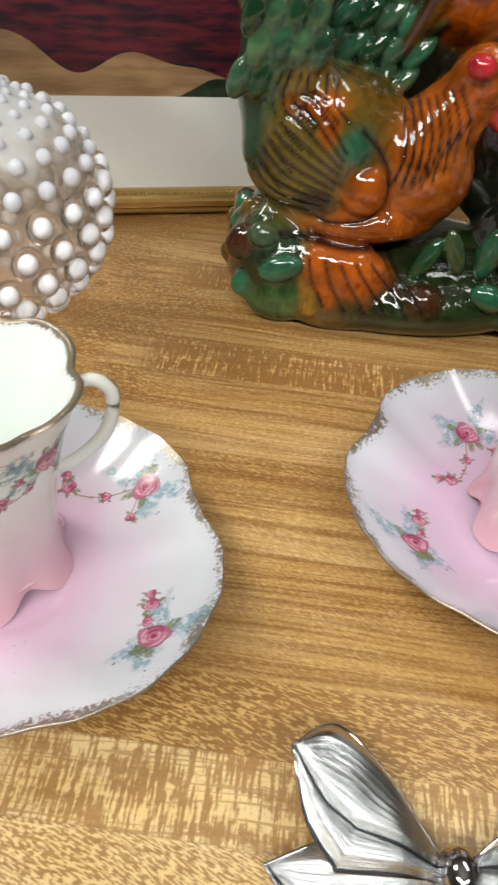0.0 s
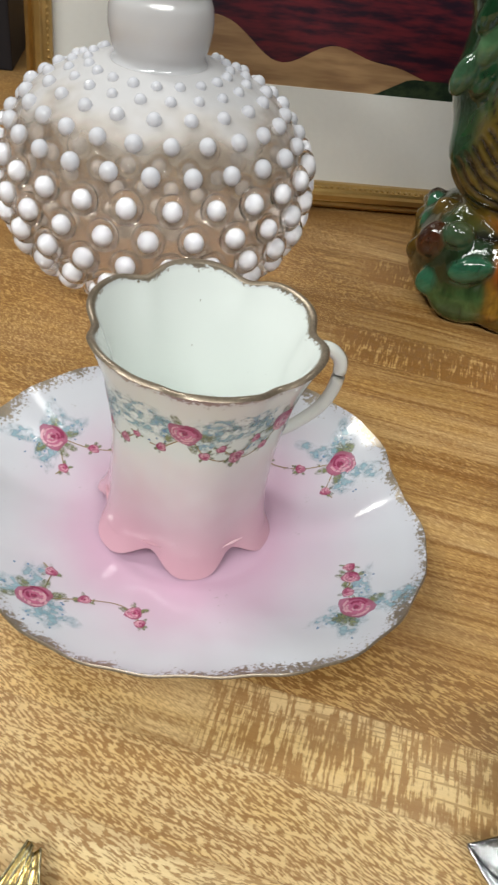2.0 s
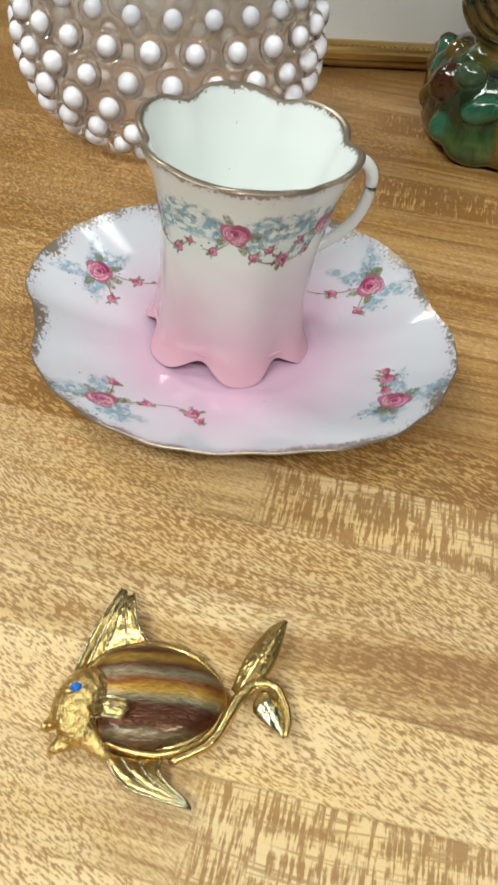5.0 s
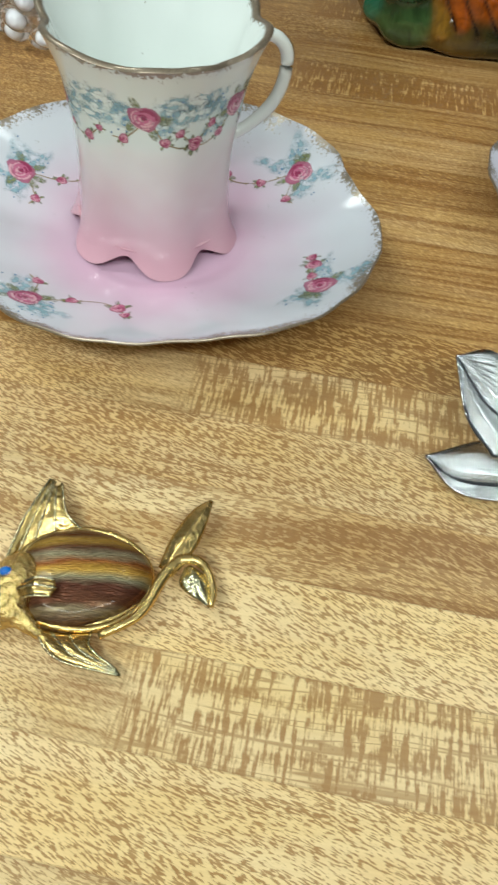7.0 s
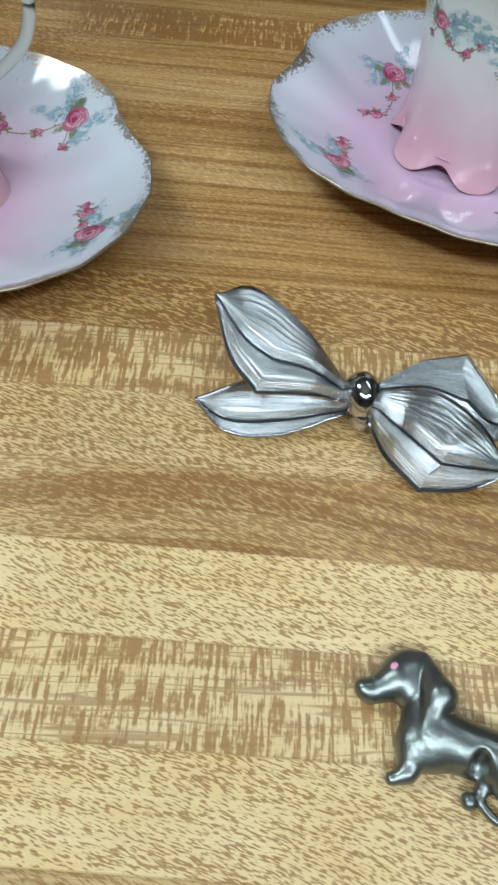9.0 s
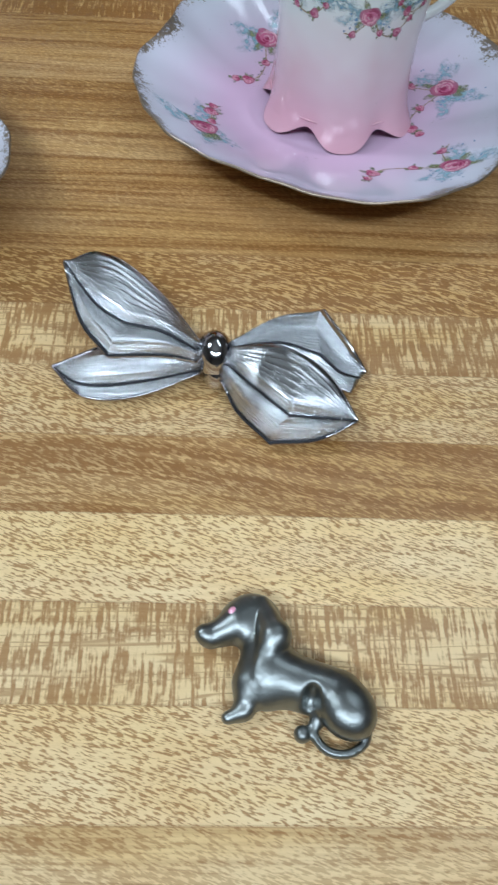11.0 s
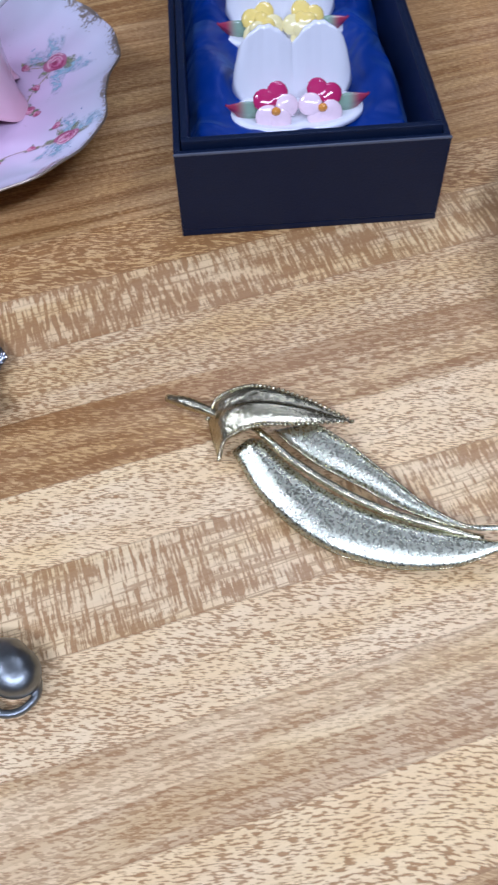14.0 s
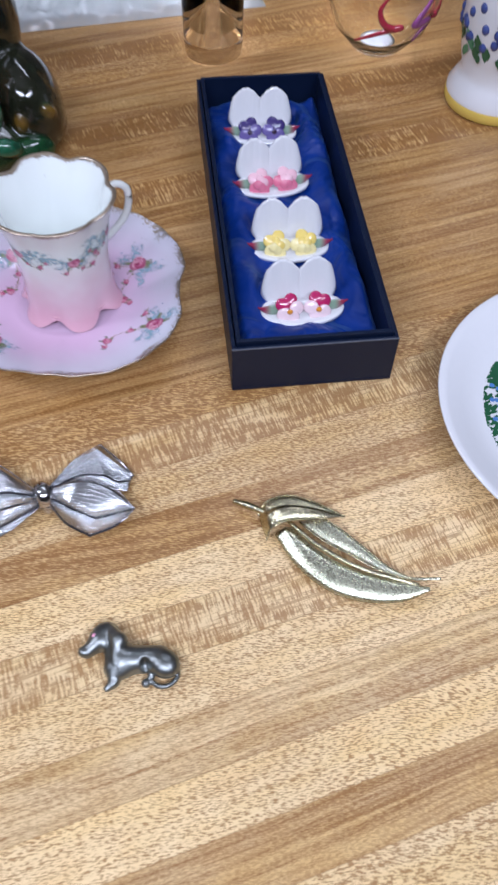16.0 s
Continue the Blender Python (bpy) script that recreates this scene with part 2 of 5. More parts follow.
ROSE_LIGHT = wash("rose_blush", (0.82, 0.45, 0.54), 0.3, 0.5, 900)
LEAF_PAINT = wash("painted_green", (0.15, 0.19, 0.07), 0.25, 0.65, 800, (0.36, 0.36, 0.20), 0.85)
STEM_PAINT = wash("painted_stem", (0.36, 0.25, 0.13), 0.2, 0.5, 500)
BLUE_PAINT = wash("painted_blue", (0.42, 0.59, 0.65), 0.30, 0.72, 420, (0.26, 0.44, 0.54), 0.80)
BLUE_DOT = wash("painted_blue_dots", (0.16, 0.28, 0.47), 0.2, 0.4, 600)


def glass_body():
    m, nt, b = mat_new("opalescent_glass")
    vec, x, y, z = obj_xyz(nt)
    n = noise_of(nt, vec, 60, 2)
    d = calc(nt, "ADD", z, calc(nt, "MULTIPLY", calc(nt, "SUBTRACT", n, 0.5), 0.02))
    milk = span(nt, d, 0.066, 0.084)
    put(nt, b.inputs["Transmission Weight"], calc(nt, "SUBTRACT", 0.90, calc(nt, "MULTIPLY", milk, 0.90)))
    put(nt, b.inputs["Base Color"], mixc(nt, milk, (0.72, 0.65, 0.585), (0.60, 0.585, 0.60)))
    b.inputs["IOR"].default_value = 1.06
    put(nt, b.inputs["Roughness"], calc(nt, "MULTIPLY_ADD", milk, 0.12, 0.03))
    return m


def clear_glass(name, rgb=(0.97, 0.97, 0.96), ior=1.45):
    m, nt, b = mat_new(name)
    b.inputs["Base Color"].default_value = (*rgb, 1)
    b.inputs["Transmission Weight"].default_value = 1.0
    b.inputs["IOR"].default_value = ior
    vec = obj_xyz(nt)[0]
    put(nt, b.inputs["Roughness"], calc(nt, "MULTIPLY", noise_of(nt, vec, 30, 1), 0.04))
    return m


GLASS_OPAL = glass_body()
GLASS = clear_glass("clear_glass", (0.97, 0.97, 0.96), 1.32)
MILK = plain("milk_glass", (0.60, 0.59, 0.61), 0.15, vary=0.05, scale=120, coat=0.3)
GLASS_SOFT = clear_glass("clear_bump", (0.96, 0.94, 0.92), 1.20)
HOB = plain("opal_hob", (0.69, 0.69, 0.75), 0.12, vary=0.08, scale=350, coat=0.3)
GOLD = plain("brushed_gold", (0.74, 0.54, 0.21), 0.26, 1.0, 0.25, 700, 0.5)
GOLD_PALE = plain("pale_gold", (0.56, 0.52, 0.34), 0.22, 1.0, 0.22, 900, 0.6)


def florentine():
    """Metal stippled all over with small hammered facets."""
    m, nt, b = mat_new("florentine_gold")
    vec = obj_xyz(nt)[0]
    cell = node(nt, "ShaderNodeTexVoronoi")
    put(nt, cell.inputs["Vector"], vec)
    cell.inputs["Scale"].default_value = 2300
    sep = node(nt, "ShaderNodeSeparateColor")
    nt.links.new(cell.outputs["Color"], sep.inputs[0])
    big = noise_of(nt, vec, 420, 2, 0.6)
    mixd = calc(nt, "MULTIPLY_ADD", sep.outputs[0], 0.6, calc(nt, "MULTIPLY", big, 0.4))
    put(nt, b.inputs["Base Color"], mixc(nt, mixd, (0.50, 0.50, 0.36), (0.80, 0.81, 0.61)))
    b.inputs["Metallic"].default_value = 1
    put(nt, b.inputs["Roughness"], calc(nt, "MULTIPLY_ADD", sep.outputs[1], 0.18, 0.20))
    bump(nt, b, calc(nt, "ADD", mixd, cell.outputs["Distance"]), 0.16, 0.0004)
    return m


GOLD_TEX = florentine()
GOLD_FRAME = plain("gilded_wood", (0.52, 0.34, 0.12), 0.32, 0.85, 0.3, 160, 0.2)
SILVER_SMOOTH = plain("polished_silver", (0.55, 0.54, 0.56), 0.10, 1.0, 0.10, 250)
# near-black for the dark reflections and shade drawn along the bow's folds
FOLD_SHADE = plain("fold_shade", (0.035, 0.035, 0.04), 0.3, 0.8)
PEWTER = plain("antique_pewter", (0.25, 0.265, 0.26), 0.37, 1.0, 0.35, 420, 0.25)
GEM_PINK = plain("pink_crystal", (0.85, 0.40, 0.55), 0.05, coat=1.0)
GEM_BLUE = plain("blue_crystal", (0.01, 0.12, 0.48), 0.05, coat=1.0, vary=0.5, scale=900)
NAVY = plain("navy_leatherette", (0.004, 0.009, 0.028), 0.40, vary=0.25, scale=1500, relief=0.25, Specular_IOR_Level=0.25)
NAVY_WORN = plain("worn_box_edge", (0.09, 0.10, 0.13), 0.6, vary=0.4)
BLACK = plain("dark_card", (0.012, 0.012, 0.018), 0.5, vary=0.3, scale=80)
WALL = plain("wall_paint", (0.20, 0.185, 0.17), 0.8, vary=0.1, scale=8)
CEIL = plain("ceiling_paint", (0.42, 0.42, 0.41), 0.9, vary=0.06, scale=8)
FLOOR = plain("floor_carpet", (0.22, 0.19, 0.17), 0.95, vary=0.3, scale=60)
MAT_BOARD = plain("mat_board", (0.82, 0.81, 0.78), 0.7, vary=0.05, scale=400, relief=0.05)
LACQUER = plain("leg_paint", (0.20, 0.17, 0.14), 0.5)


def silver_striated():
    m, nt, b = mat_new("striated_silver")
    uv = node(nt, "ShaderNodeUVMap", uv_map="uv")
    sp = node(nt, "ShaderNodeSeparateXYZ")
    nt.links.new(uv.outputs[0], sp.inputs[0])
    fine = noise_of(nt, combine(nt, calc(nt, "MULTIPLY", sp.outputs[0], 0.8), calc(nt, "MULTIPLY", sp.outputs[1], 130), 0), 1, 2, 0.6)
    comb = calc(nt, "SINE", calc(nt, "ADD", calc(nt, "MULTIPLY", sp.outputs[1], 210), calc(nt, "MULTIPLY", fine, 2.5)))
    fine = calc(nt, "MULTIPLY_ADD", comb, 0.17, fine)
    put(nt, b.inputs["Base Color"], mixc(nt, fine, (0.42, 0.43, 0.45), (0.82, 0.84, 0.86)))
    b.inputs["Metallic"].default_value = 1
    put(nt, b.inputs["Roughness"], calc(nt, "MULTIPLY_ADD", fine, 0.12, 0.17))
    bump(nt, b, fine, 0.6, 0.0003)
    return m


SILVER = silver_striated()


def satin():
    m, nt, b = mat_new("blue_satin")
    vec = obj_xyz(nt)[0]
    n = noise_of(nt, vec, 40, 2)
    put(nt, b.inputs["Base Color"], mixc(nt, n, (0.002, 0.012, 0.10), (0.006, 0.036, 0.26)))
    b.inputs["Roughness"].default_value = 0.42
    b.inputs["Specular IOR Level"].default_value = 0.25
    b.inputs["Sheen Weight"].default_value = 0.15
    b.inputs["Sheen Tint"].default_value = (0.2, 0.4, 1, 1)
    bump(nt, b, noise_of(nt, vec, 30, 2, 0.45, 1.5), 0.7, 0.012)
    return m


SATIN = satin()


def shell_stripes():
    """Iridescent striped cabochon: bands across the short way with fine wavy fibres."""
    m, nt, b = mat_new("striped_enamel")
    vec, x, y, z = obj_xyz(nt)
    bend = noise_of(nt, combine(nt, calc(nt, "MULTIPLY", x, 110), calc(nt, "MULTIPLY", y, 400), 0), 1, 2)
    d = calc(nt, "ADD", y, calc(nt, "MULTIPLY", calc(nt, "SUBTRACT", bend, 0.5), 0.0030))
    pos = calc(nt, "MULTIPLY_ADD", d, 36.0, 0.5)
    ramp = node(nt, "ShaderNodeValToRGB")
    stops = [(0.04, (0.09, 0.045, 0.035)), (0.14, (0.24, 0.23, 0.22)), (0.20, (0.12, 0.055, 0.04)), (0.33, (0.10, 0.04, 0.035)),
             (0.40, (0.30, 0.33, 0.33)), (0.48, (0.62, 0.46, 0.13)), (0.55, (0.30, 0.12, 0.045)), (0.62, (0.36, 0.40, 0.42)),
             (0.70, (0.16, 0.07, 0.05)), (0.78, (0.55, 0.44, 0.14)), (0.85, (0.15, 0.06, 0.05)), (0.95, (0.34, 0.27, 0.12))]
    while len(ramp.color_ramp.elements) < len(stops):
        ramp.color_ramp.elements.new(0.5)
    for e, (p, c) in zip(ramp.color_ramp.elements, stops):
        e.position, e.color = p, (*c, 1)
    put(nt, ramp.inputs[0], pos)
    fib = noise_of(nt, combine(nt, calc(nt, "MULTIPLY", x, 500), calc(nt, "MULTIPLY", d, 3800), 0), 1, 2)
    put(nt, b.inputs["Base Color"], mixc(nt, 1.0, mixc(nt, 0.85, ramp.outputs[0], fib, "OVERLAY"), (0.86, 0.68, 0.40), "MULTIPLY"))
    b.inputs["Metallic"].default_value = 0.75
    b.inputs["Roughness"].default_value = 0.36
    b.inputs["Coat Weight"].default_value = 0.15
    b.inputs["Coat Roughness"].default_value = 0.05
    bump(nt, b, fib, 0.8, 0.0004)
    return m


STRIPED = shell_stripes()


def majolica():
    """Running coloured glaze over modelled feathers: the colour attribute carries the painted ground."""
    m, nt, b = mat_new("majolica_glaze")
    vec = obj_xyz(nt)[0]
    at = node(nt, "ShaderNodeAttribute", attribute_name="ground")
    run = noise_of(nt, vec, 70, 3, 0.6, 1.0)
    streaks = []
    for turn in (24, -38):
        mp = node(nt, "ShaderNodeMapping")
        mp.inputs["Rotation"].default_value, mp.inputs["Scale"].default_value = (0, radians(turn), 0), (380, 200, 70)
        nt.links.new(vec, mp.inputs[0])
        streaks.append(noise_of(nt, mp.outputs[0], 1, 1.5, 0.5, 0.4))
    zone = span(nt, noise_of(nt, vec, 28, 1), 0.44, 0.56)
    lines = calc(nt, "ADD", calc(nt, "MULTIPLY", streaks[0], zone), calc(nt, "MULTIPLY", streaks[1], calc(nt, "SUBTRACT", 1.0, zone)))
    col = mixc(nt, 1.0, at.outputs["Color"], calc(nt, "MULTIPLY_ADD", run, 2.2, -0.25, clamp=False), "MULTIPLY")
    pools = span(nt, lines, 0.30, 0.42, 0.25, 0.0)
    col = mixc(nt, pools, col, (0.02, 0.016, 0.012))
    put(nt, b.inputs["Base Color"], col)
    b.inputs["Roughness"].default_value = 0.07
    b.inputs["Coat Weight"].default_value = 0.6
    b.inputs["Coat Roughness"].default_value = 0.03
    bump(nt, b, calc(nt, "ADD", calc(nt, "MULTIPLY", pools, -1.0), run), 0.35, 0.002)
    return m


MAJOLICA = majolica()


# ---- mesh helpers ----
def finish(bm, name, materials, smooth=True):
    me = bpy.data.meshes.new(name)
    bmesh.ops.recalc_face_normals(bm, faces=bm.faces)
    bm.to_mesh(me)
    bm.free()
    for m in materials if isinstance(materials, (list, tuple)) else (materials,):
        me.materials.append(m)
    if smooth:
        me.polygons.foreach_set("use_smooth", [True] * len(me.polygons))
    return me


def part(name, bm, material, parent=None, label="", at=None, smooth=True):
    ob = new(name, bm if isinstance(bm, bpy.types.Mesh) else finish(bm, name, material, smooth))
    if parent is not None:
        ob.parent = parent
    if at is not None:
        ob.matrix_basis = at
    if label:
        ob["label"] = label
    return ob


def thing(name, at, label, category, group="", kind=""):
    ob = new(name)
    ob.empty_display_size = 0.02
    ob.matrix_basis = at
    return tagged(ob, label, category, group, kind)


def sheet(fn, nu, nv, wrap_u=False, wrap_v=False, bm=None, slot=0, rim=None, uv=False):
    """A surface fn(u, v) over the unit square; rim(u, v) goes into the layer rim."""
    bm = bm or bmesh.new()
    lay = bm.verts.layers.float.get("rim") or bm.verts.layers.float.new("rim")
    uvl = (bm.loops.layers.uv.get("uv") or bm.loops.layers.uv.new("uv")) if uv else None
    ku, kv = nu + (not wrap_u), nv + (not wrap_v)
    grid = []
    for i in range(ku):
        row = []
        for j in range(kv):
            p = bm.verts.new(fn(i / nu, j / nv))
            p[lay] = rim(i / nu, j / nv) if rim else 0.0
            row.append(p)
        grid.append(row)
    for i in range(nu):
        for j in range(nv):
            q = [grid[i][j], grid[(i + 1) % ku][j], grid[(i + 1) % ku][(j + 1) % kv], grid[i][(j + 1) % kv]]
            if len({id(x) for x in q}) == 4:
                f = bm.faces.new(q)
                f.material_index = slot
                if uvl:
                    for lp, (a, c) in zip(f.loops, ((i, j), (i + 1, j), (i + 1, j + 1), (i, j + 1))):
                        lp[uvl].uv = (a / nu, c / nv)
    return bm


def smooth_path(pts, n):
    """Points along a smooth curve through pts (any number of components)."""
    p = np.array(pts, float)
    p = np.vstack([2 * p[0] - p[1], p, 2 * p[-1] - p[-2]])
    out = []
    for s in np.linspace(0, len(pts) - 1 - 1e-9, n):
        i = int(s)
        t = s - i
        a, b, c, d = p[i:i + 4]
        out.append(0.5 * (2 * b + (c - a) * t + (2 * a - 5 * b + 4 * c - d) * t * t + (3 * b - a - 3 * c + d) * t ** 3))
    return np.array(out)


def tube(pts, n=24, sides=10, bm=None, slot=0, flat=1.0):
    """A round bar along rows of x, y, z, radius; flat squeezes it in height."""
    path = smooth_path(pts, n)
    frames = []
    for i in range(n):
        d = Vector(path[min(i + 1, n - 1), :3] - path[max(i - 1, 0), :3]).normalized()
        side = d.cross(Vector((0, 0, 1)))
        side = side.normalized() if side.length > 1e-4 else Vector((1, 0, 0))
        frames.append((Vector(path[i, :3]), side, side.cross(d).normalized(), path[i, 3]))

    def fn(u, v):
        c, a, b, r = frames[round(v * (n - 1))]
        t = 2 * math.pi * u
        return c + a * (r * math.cos(t)) + b * (r * flat * math.sin(t))
    bm = sheet(fn, sides, n - 1, wrap_u=True, bm=bm, slot=slot)
    bm.verts.ensure_lookup_table()
    total = sides * n
    base = len(bm.verts) - total
    for k in (0, n - 1):
        f = bm.faces.new([bm.verts[base + i * n + k] for i in range(sides)])
        f.material_index = slot
    return bm


def lathe(profile, n=64, bm=None, slot=0, steps=None):
    pr = smooth_path(profile, steps) if steps else np.array(profile, float)
    k = len(pr) - 1

    def fn(u, v):
        r, z = pr[round(v * k)][:2]
        t = 2 * math.pi * u
        return (r * math.cos(t), r * math.sin(t), z)
    return sheet(fn, n, k, wrap_u=True, bm=bm, slot=slot)


def ball(c, r, bm=None, slot=0, n=16, turn=None):
    bm = bm or bmesh.new()
    m = Matrix.Translation(c) @ (turn.to_4x4() if turn else Matrix.Identity(4)) @ Matrix.Diagonal((*((r, r, r) if isinstance(r, (int, float)) else r), 1))
    new_faces = bmesh.ops.create_uvsphere(bm, u_segments=n, v_segments=max(6, n // 2), radius=1, matrix=m)
    for v in new_faces["verts"]:
        for f in v.link_faces:
            f.material_index = slot
    return bm


def box(lo, hi, bevel=0.0, bm=None, turn=None, slot=0):
    own = bmesh.new()
    c = [(a + b) / 2 for a, b in zip(lo, hi)]
    bmesh.ops.create_cube(own, size=1, matrix=Matrix.Translation(c) @ Matrix.Diagonal((*[b - a for a, b in zip(lo, hi)], 1)))
    if bevel:
        bmesh.ops.bevel(own, geom=own.edges[:], offset=bevel, segments=2, affect="EDGES", profile=0.6)
    if turn:
        own.transform(turn)
    if bm is None:
        return own
    me = bpy.data.meshes.new("tmp")
    own.to_mesh(me)
    own.free()
    bm.from_mesh(me)
    bpy.data.meshes.remove(me)
    return bm


def rails(curves, n=24, across=6, bulge=0.0, bm=None, slot=0):
    """A skin over curves that run side by side, each rows of x, y, z."""
    paths = [smooth_path(c, n) for c in curves]
    m = (len(paths) - 1) * across

    def fn(u, v):
        s = v * (len(paths) - 1)
        i = min(int(s), len(paths) - 2)
        k = round(u * (n - 1))
        p = paths[i][k] * (1 - (s - i)) + paths[i + 1][k] * (s - i)
        lift = bulge * math.sin(math.pi * (s - i)) * math.sin(math.pi * u)
        return (p[0], p[1], p[2] + lift)
    return sheet(fn, n - 1, m, bm=bm, slot=slot, uv=True)


def thicken(ob, t):
    md = ob.modifiers.new("thickness", "SOLIDIFY")
    md.thickness, md.offset = t, -1
    return ob


def blob(prims, lo, hi, step, k):
    """One smooth skin over ellipsoids and tapered bars: (kind, ..., colour). Gives a mesh with a colour layer."""
    axes = [np.arange(a, b, step) for a, b in zip(lo, hi)]
    grid = np.stack(np.meshgrid(*axes, indexing="ij"), -1)

    def dist(p, q):
        if q[0] in "eE":
            r = np.array(q[2])
            rot = np.array(Euler([radians(a) for a in q[3]]).to_matrix())
            w = (p - np.array(q[1])) @ rot
            k0 = np.linalg.norm(w / r, axis=-1)
            k1 = np.linalg.norm(w / (r * r), axis=-1) + 1e-9
            return k0 * (k0 - 1) / k1
        a, b, ra, rb = np.array(q[1]), np.array(q[2]), q[3], q[4]
        d = b - a
        t = np.clip(((p - a) @ d) / (d @ d), 0, 1)
        return np.linalg.norm(p - a - t[..., None] * d, axis=-1) - (ra + (rb - ra) * t)
    def reach(q):
        """Index range of the grid that a small primitive can touch."""
        if q[0] in "eE":
            c, r = np.array(q[1]), max(q[2])
            a, b = c - r, c + r
        else:
            r = max(q[3], q[4])
            a, b = np.minimum(q[1], q[2]) - r, np.maximum(q[1], q[2]) + r
        m = 2.5 * k
        return tuple(slice(max(0, int((p - m - x[0]) / step)), max(1, int((w + m - x[0]) / step) + 2)) for p, w, x in zip(a, b, axes))
    whole = np.full(grid.shape[:3], 1.0)
    for q in prims:
        part_of = reach(q)
        d = dist(grid[part_of], q)
        field = whole[part_of]
        cut = q[0] == "e" and len(q) > 5 and q[5] == "cut"
        if cut:
            h = np.clip(0.5 - 0.5 * (field + d) / (k * 0.5), 0, 1)
            field = field * (1 - h) - d * h + k * 0.5 * h * (1 - h)
        else:
            kk = k * (0.3 if q[0].isupper() else 1.0)
            h = np.clip(0.5 + 0.5 * (field - d) / kk, 0, 1)
            field = field * (1 - h) + d * h - kk * h * (1 - h)
        whole[part_of] = field
    field = whole
    inside = field < 0
    total = np.zeros((*[s - 1 for s in field.shape], 3))
    count = np.zeros([s - 1 for s in field.shape])
    offs = [(0, 0, 0), (1, 0, 0), (0, 1, 0), (0, 0, 1), (1, 1, 0), (1, 0, 1), (0, 1, 1), (1, 1, 1)]

    def corner(arr, o):
        return arr[o[0]:arr.shape[0] - 1 + o[0], o[1]:arr.shape[1] - 1 + o[1], o[2]:arr.shape[2] - 1 + o[2]]
    for a in offs:
        for b in offs:
            if sum(b) - sum(a) == 1 and all(y >= x for x, y in zip(a, b)):
                fa, fb = corner(field, a), corner(field, b)
                hit = (fa < 0) != (fb < 0)
                t = np.where(hit, fa / np.where(hit, fa - fb, 1), 0)
                pos = np.array(a) + t[..., None] * (np.array(b) - np.array(a))
                total += np.where(hit[..., None], pos, 0)
                count += hit
    cells = np.argwhere(count > 0)
    index = -np.ones(count.shape, int)
    index[tuple(cells.T)] = np.arange(len(cells))
    verts = (cells + total[tuple(cells.T)] / count[tuple(cells.T)][:, None]) * step + np.array([a[0] for a in axes])
    faces = []
    for ax in range(3):
        o1, o2 = [i for i in range(3) if i != ax]
        sl0 = [slice(None)] * 3
        sl1 = [slice(None)] * 3
        sl0[ax], sl1[ax] = slice(0, -1), slice(1, None)
        cross = np.argwhere(inside[tuple(sl0)] != inside[tuple(sl1)])
        for c in cross:
            if c[o1] == 0 or c[o2] == 0 or c[o1] >= count.shape[o1] or c[o2] >= count.shape[o2]:
                continue
            q = []
            for da, db in ((1, 1), (0, 1), (0, 0), (1, 0)):
                e = c.copy()
                e[o1] -= da
                e[o2] -= db
                q.append(index[tuple(e)])
            if min(q) >= 0:
                faces.append(q)
    me = bpy.data.meshes.new("skin")
    me.from_pydata(verts.tolist(), [], faces)
    bm = bmesh.new()
    bm.from_mesh(me)
    bmesh.ops.recalc_face_normals(bm, faces=bm.faces)
    bm.to_mesh(me)
    bm.free()
    solid = [q for q in prims if not (len(q) > 5 and q[5] == "cut")]
    weight = np.stack([np.exp(-np.clip(dist(verts, q), -0.002, 1) / (k * (0.12 if q[0].isupper() else 0.3))) for q in solid], 1)
    cols = np.array([(*q[-1], 1) if not isinstance(q[-1], str) else (*q[-2], 1) for q in solid])
    col = (weight @ cols) / weight.sum(1, keepdims=True)
    layer = me.color_attributes.new("ground", "FLOAT_COLOR", "POINT")
    layer.data.foreach_set("color", col.ravel())
    me.polygons.foreach_set("use_smooth", [True] * len(me.polygons))
    return me


# ---- room and table ----
def setting(name, lo, hi, material, label, category, bevel=0.0):
    return tagged(part(name, box(lo, hi, bevel), material, smooth=False), label, category, kind="structure")


setting("floor", (-2.6, -2.6, -0.80), (2.6, 2.6, -0.75), FLOOR, "dark short-pile carpet floor of the room", "floor")
setting("ceiling", (-2.6, -2.6, 1.95), (2.6, 2.6, 2.0), CEIL, "plain off-white painted ceiling of the room", "ceiling")
setting("wall_north", (-2.6, 2.5, -0.75), (2.6, 2.6, 1.95), WALL, "plain beige painted wall of the room", "wall")
setting("wall_south", (-2.6, -2.6, -0.75), (2.6, -2.5, 1.95), WALL, "plain beige painted wall of the room", "wall")
setting("wall_east", (2.5, -2.5, -0.75), (2.6, 2.5, 1.95), WALL, "plain beige painted wall of the room", "wall")
setting("wall_west", (-2.6, -2.5, -0.75), (-2.5, 2.5, 1.95), WALL, "plain beige painted wall of the room", "wall")

table = thing("table", pose(0, 0, 0), "long table with a butcher-block patterned wood laminate top", "table")
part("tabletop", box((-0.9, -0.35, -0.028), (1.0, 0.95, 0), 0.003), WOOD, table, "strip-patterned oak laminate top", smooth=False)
for x in (-0.82, 0.92):
    for y in (-0.27, 0.87):
        part("leg", box((x - 0.025, y - 0.025, -0.75), (x + 0.025, y + 0.025, -0.028), 0.004), LACQUER, table, smooth=False)


# ---- cups and saucers ----
def lobe_dip(a, at, width):
    return math.exp(-(math.remainder(a - at, 2 * math.pi) / width) ** 2)


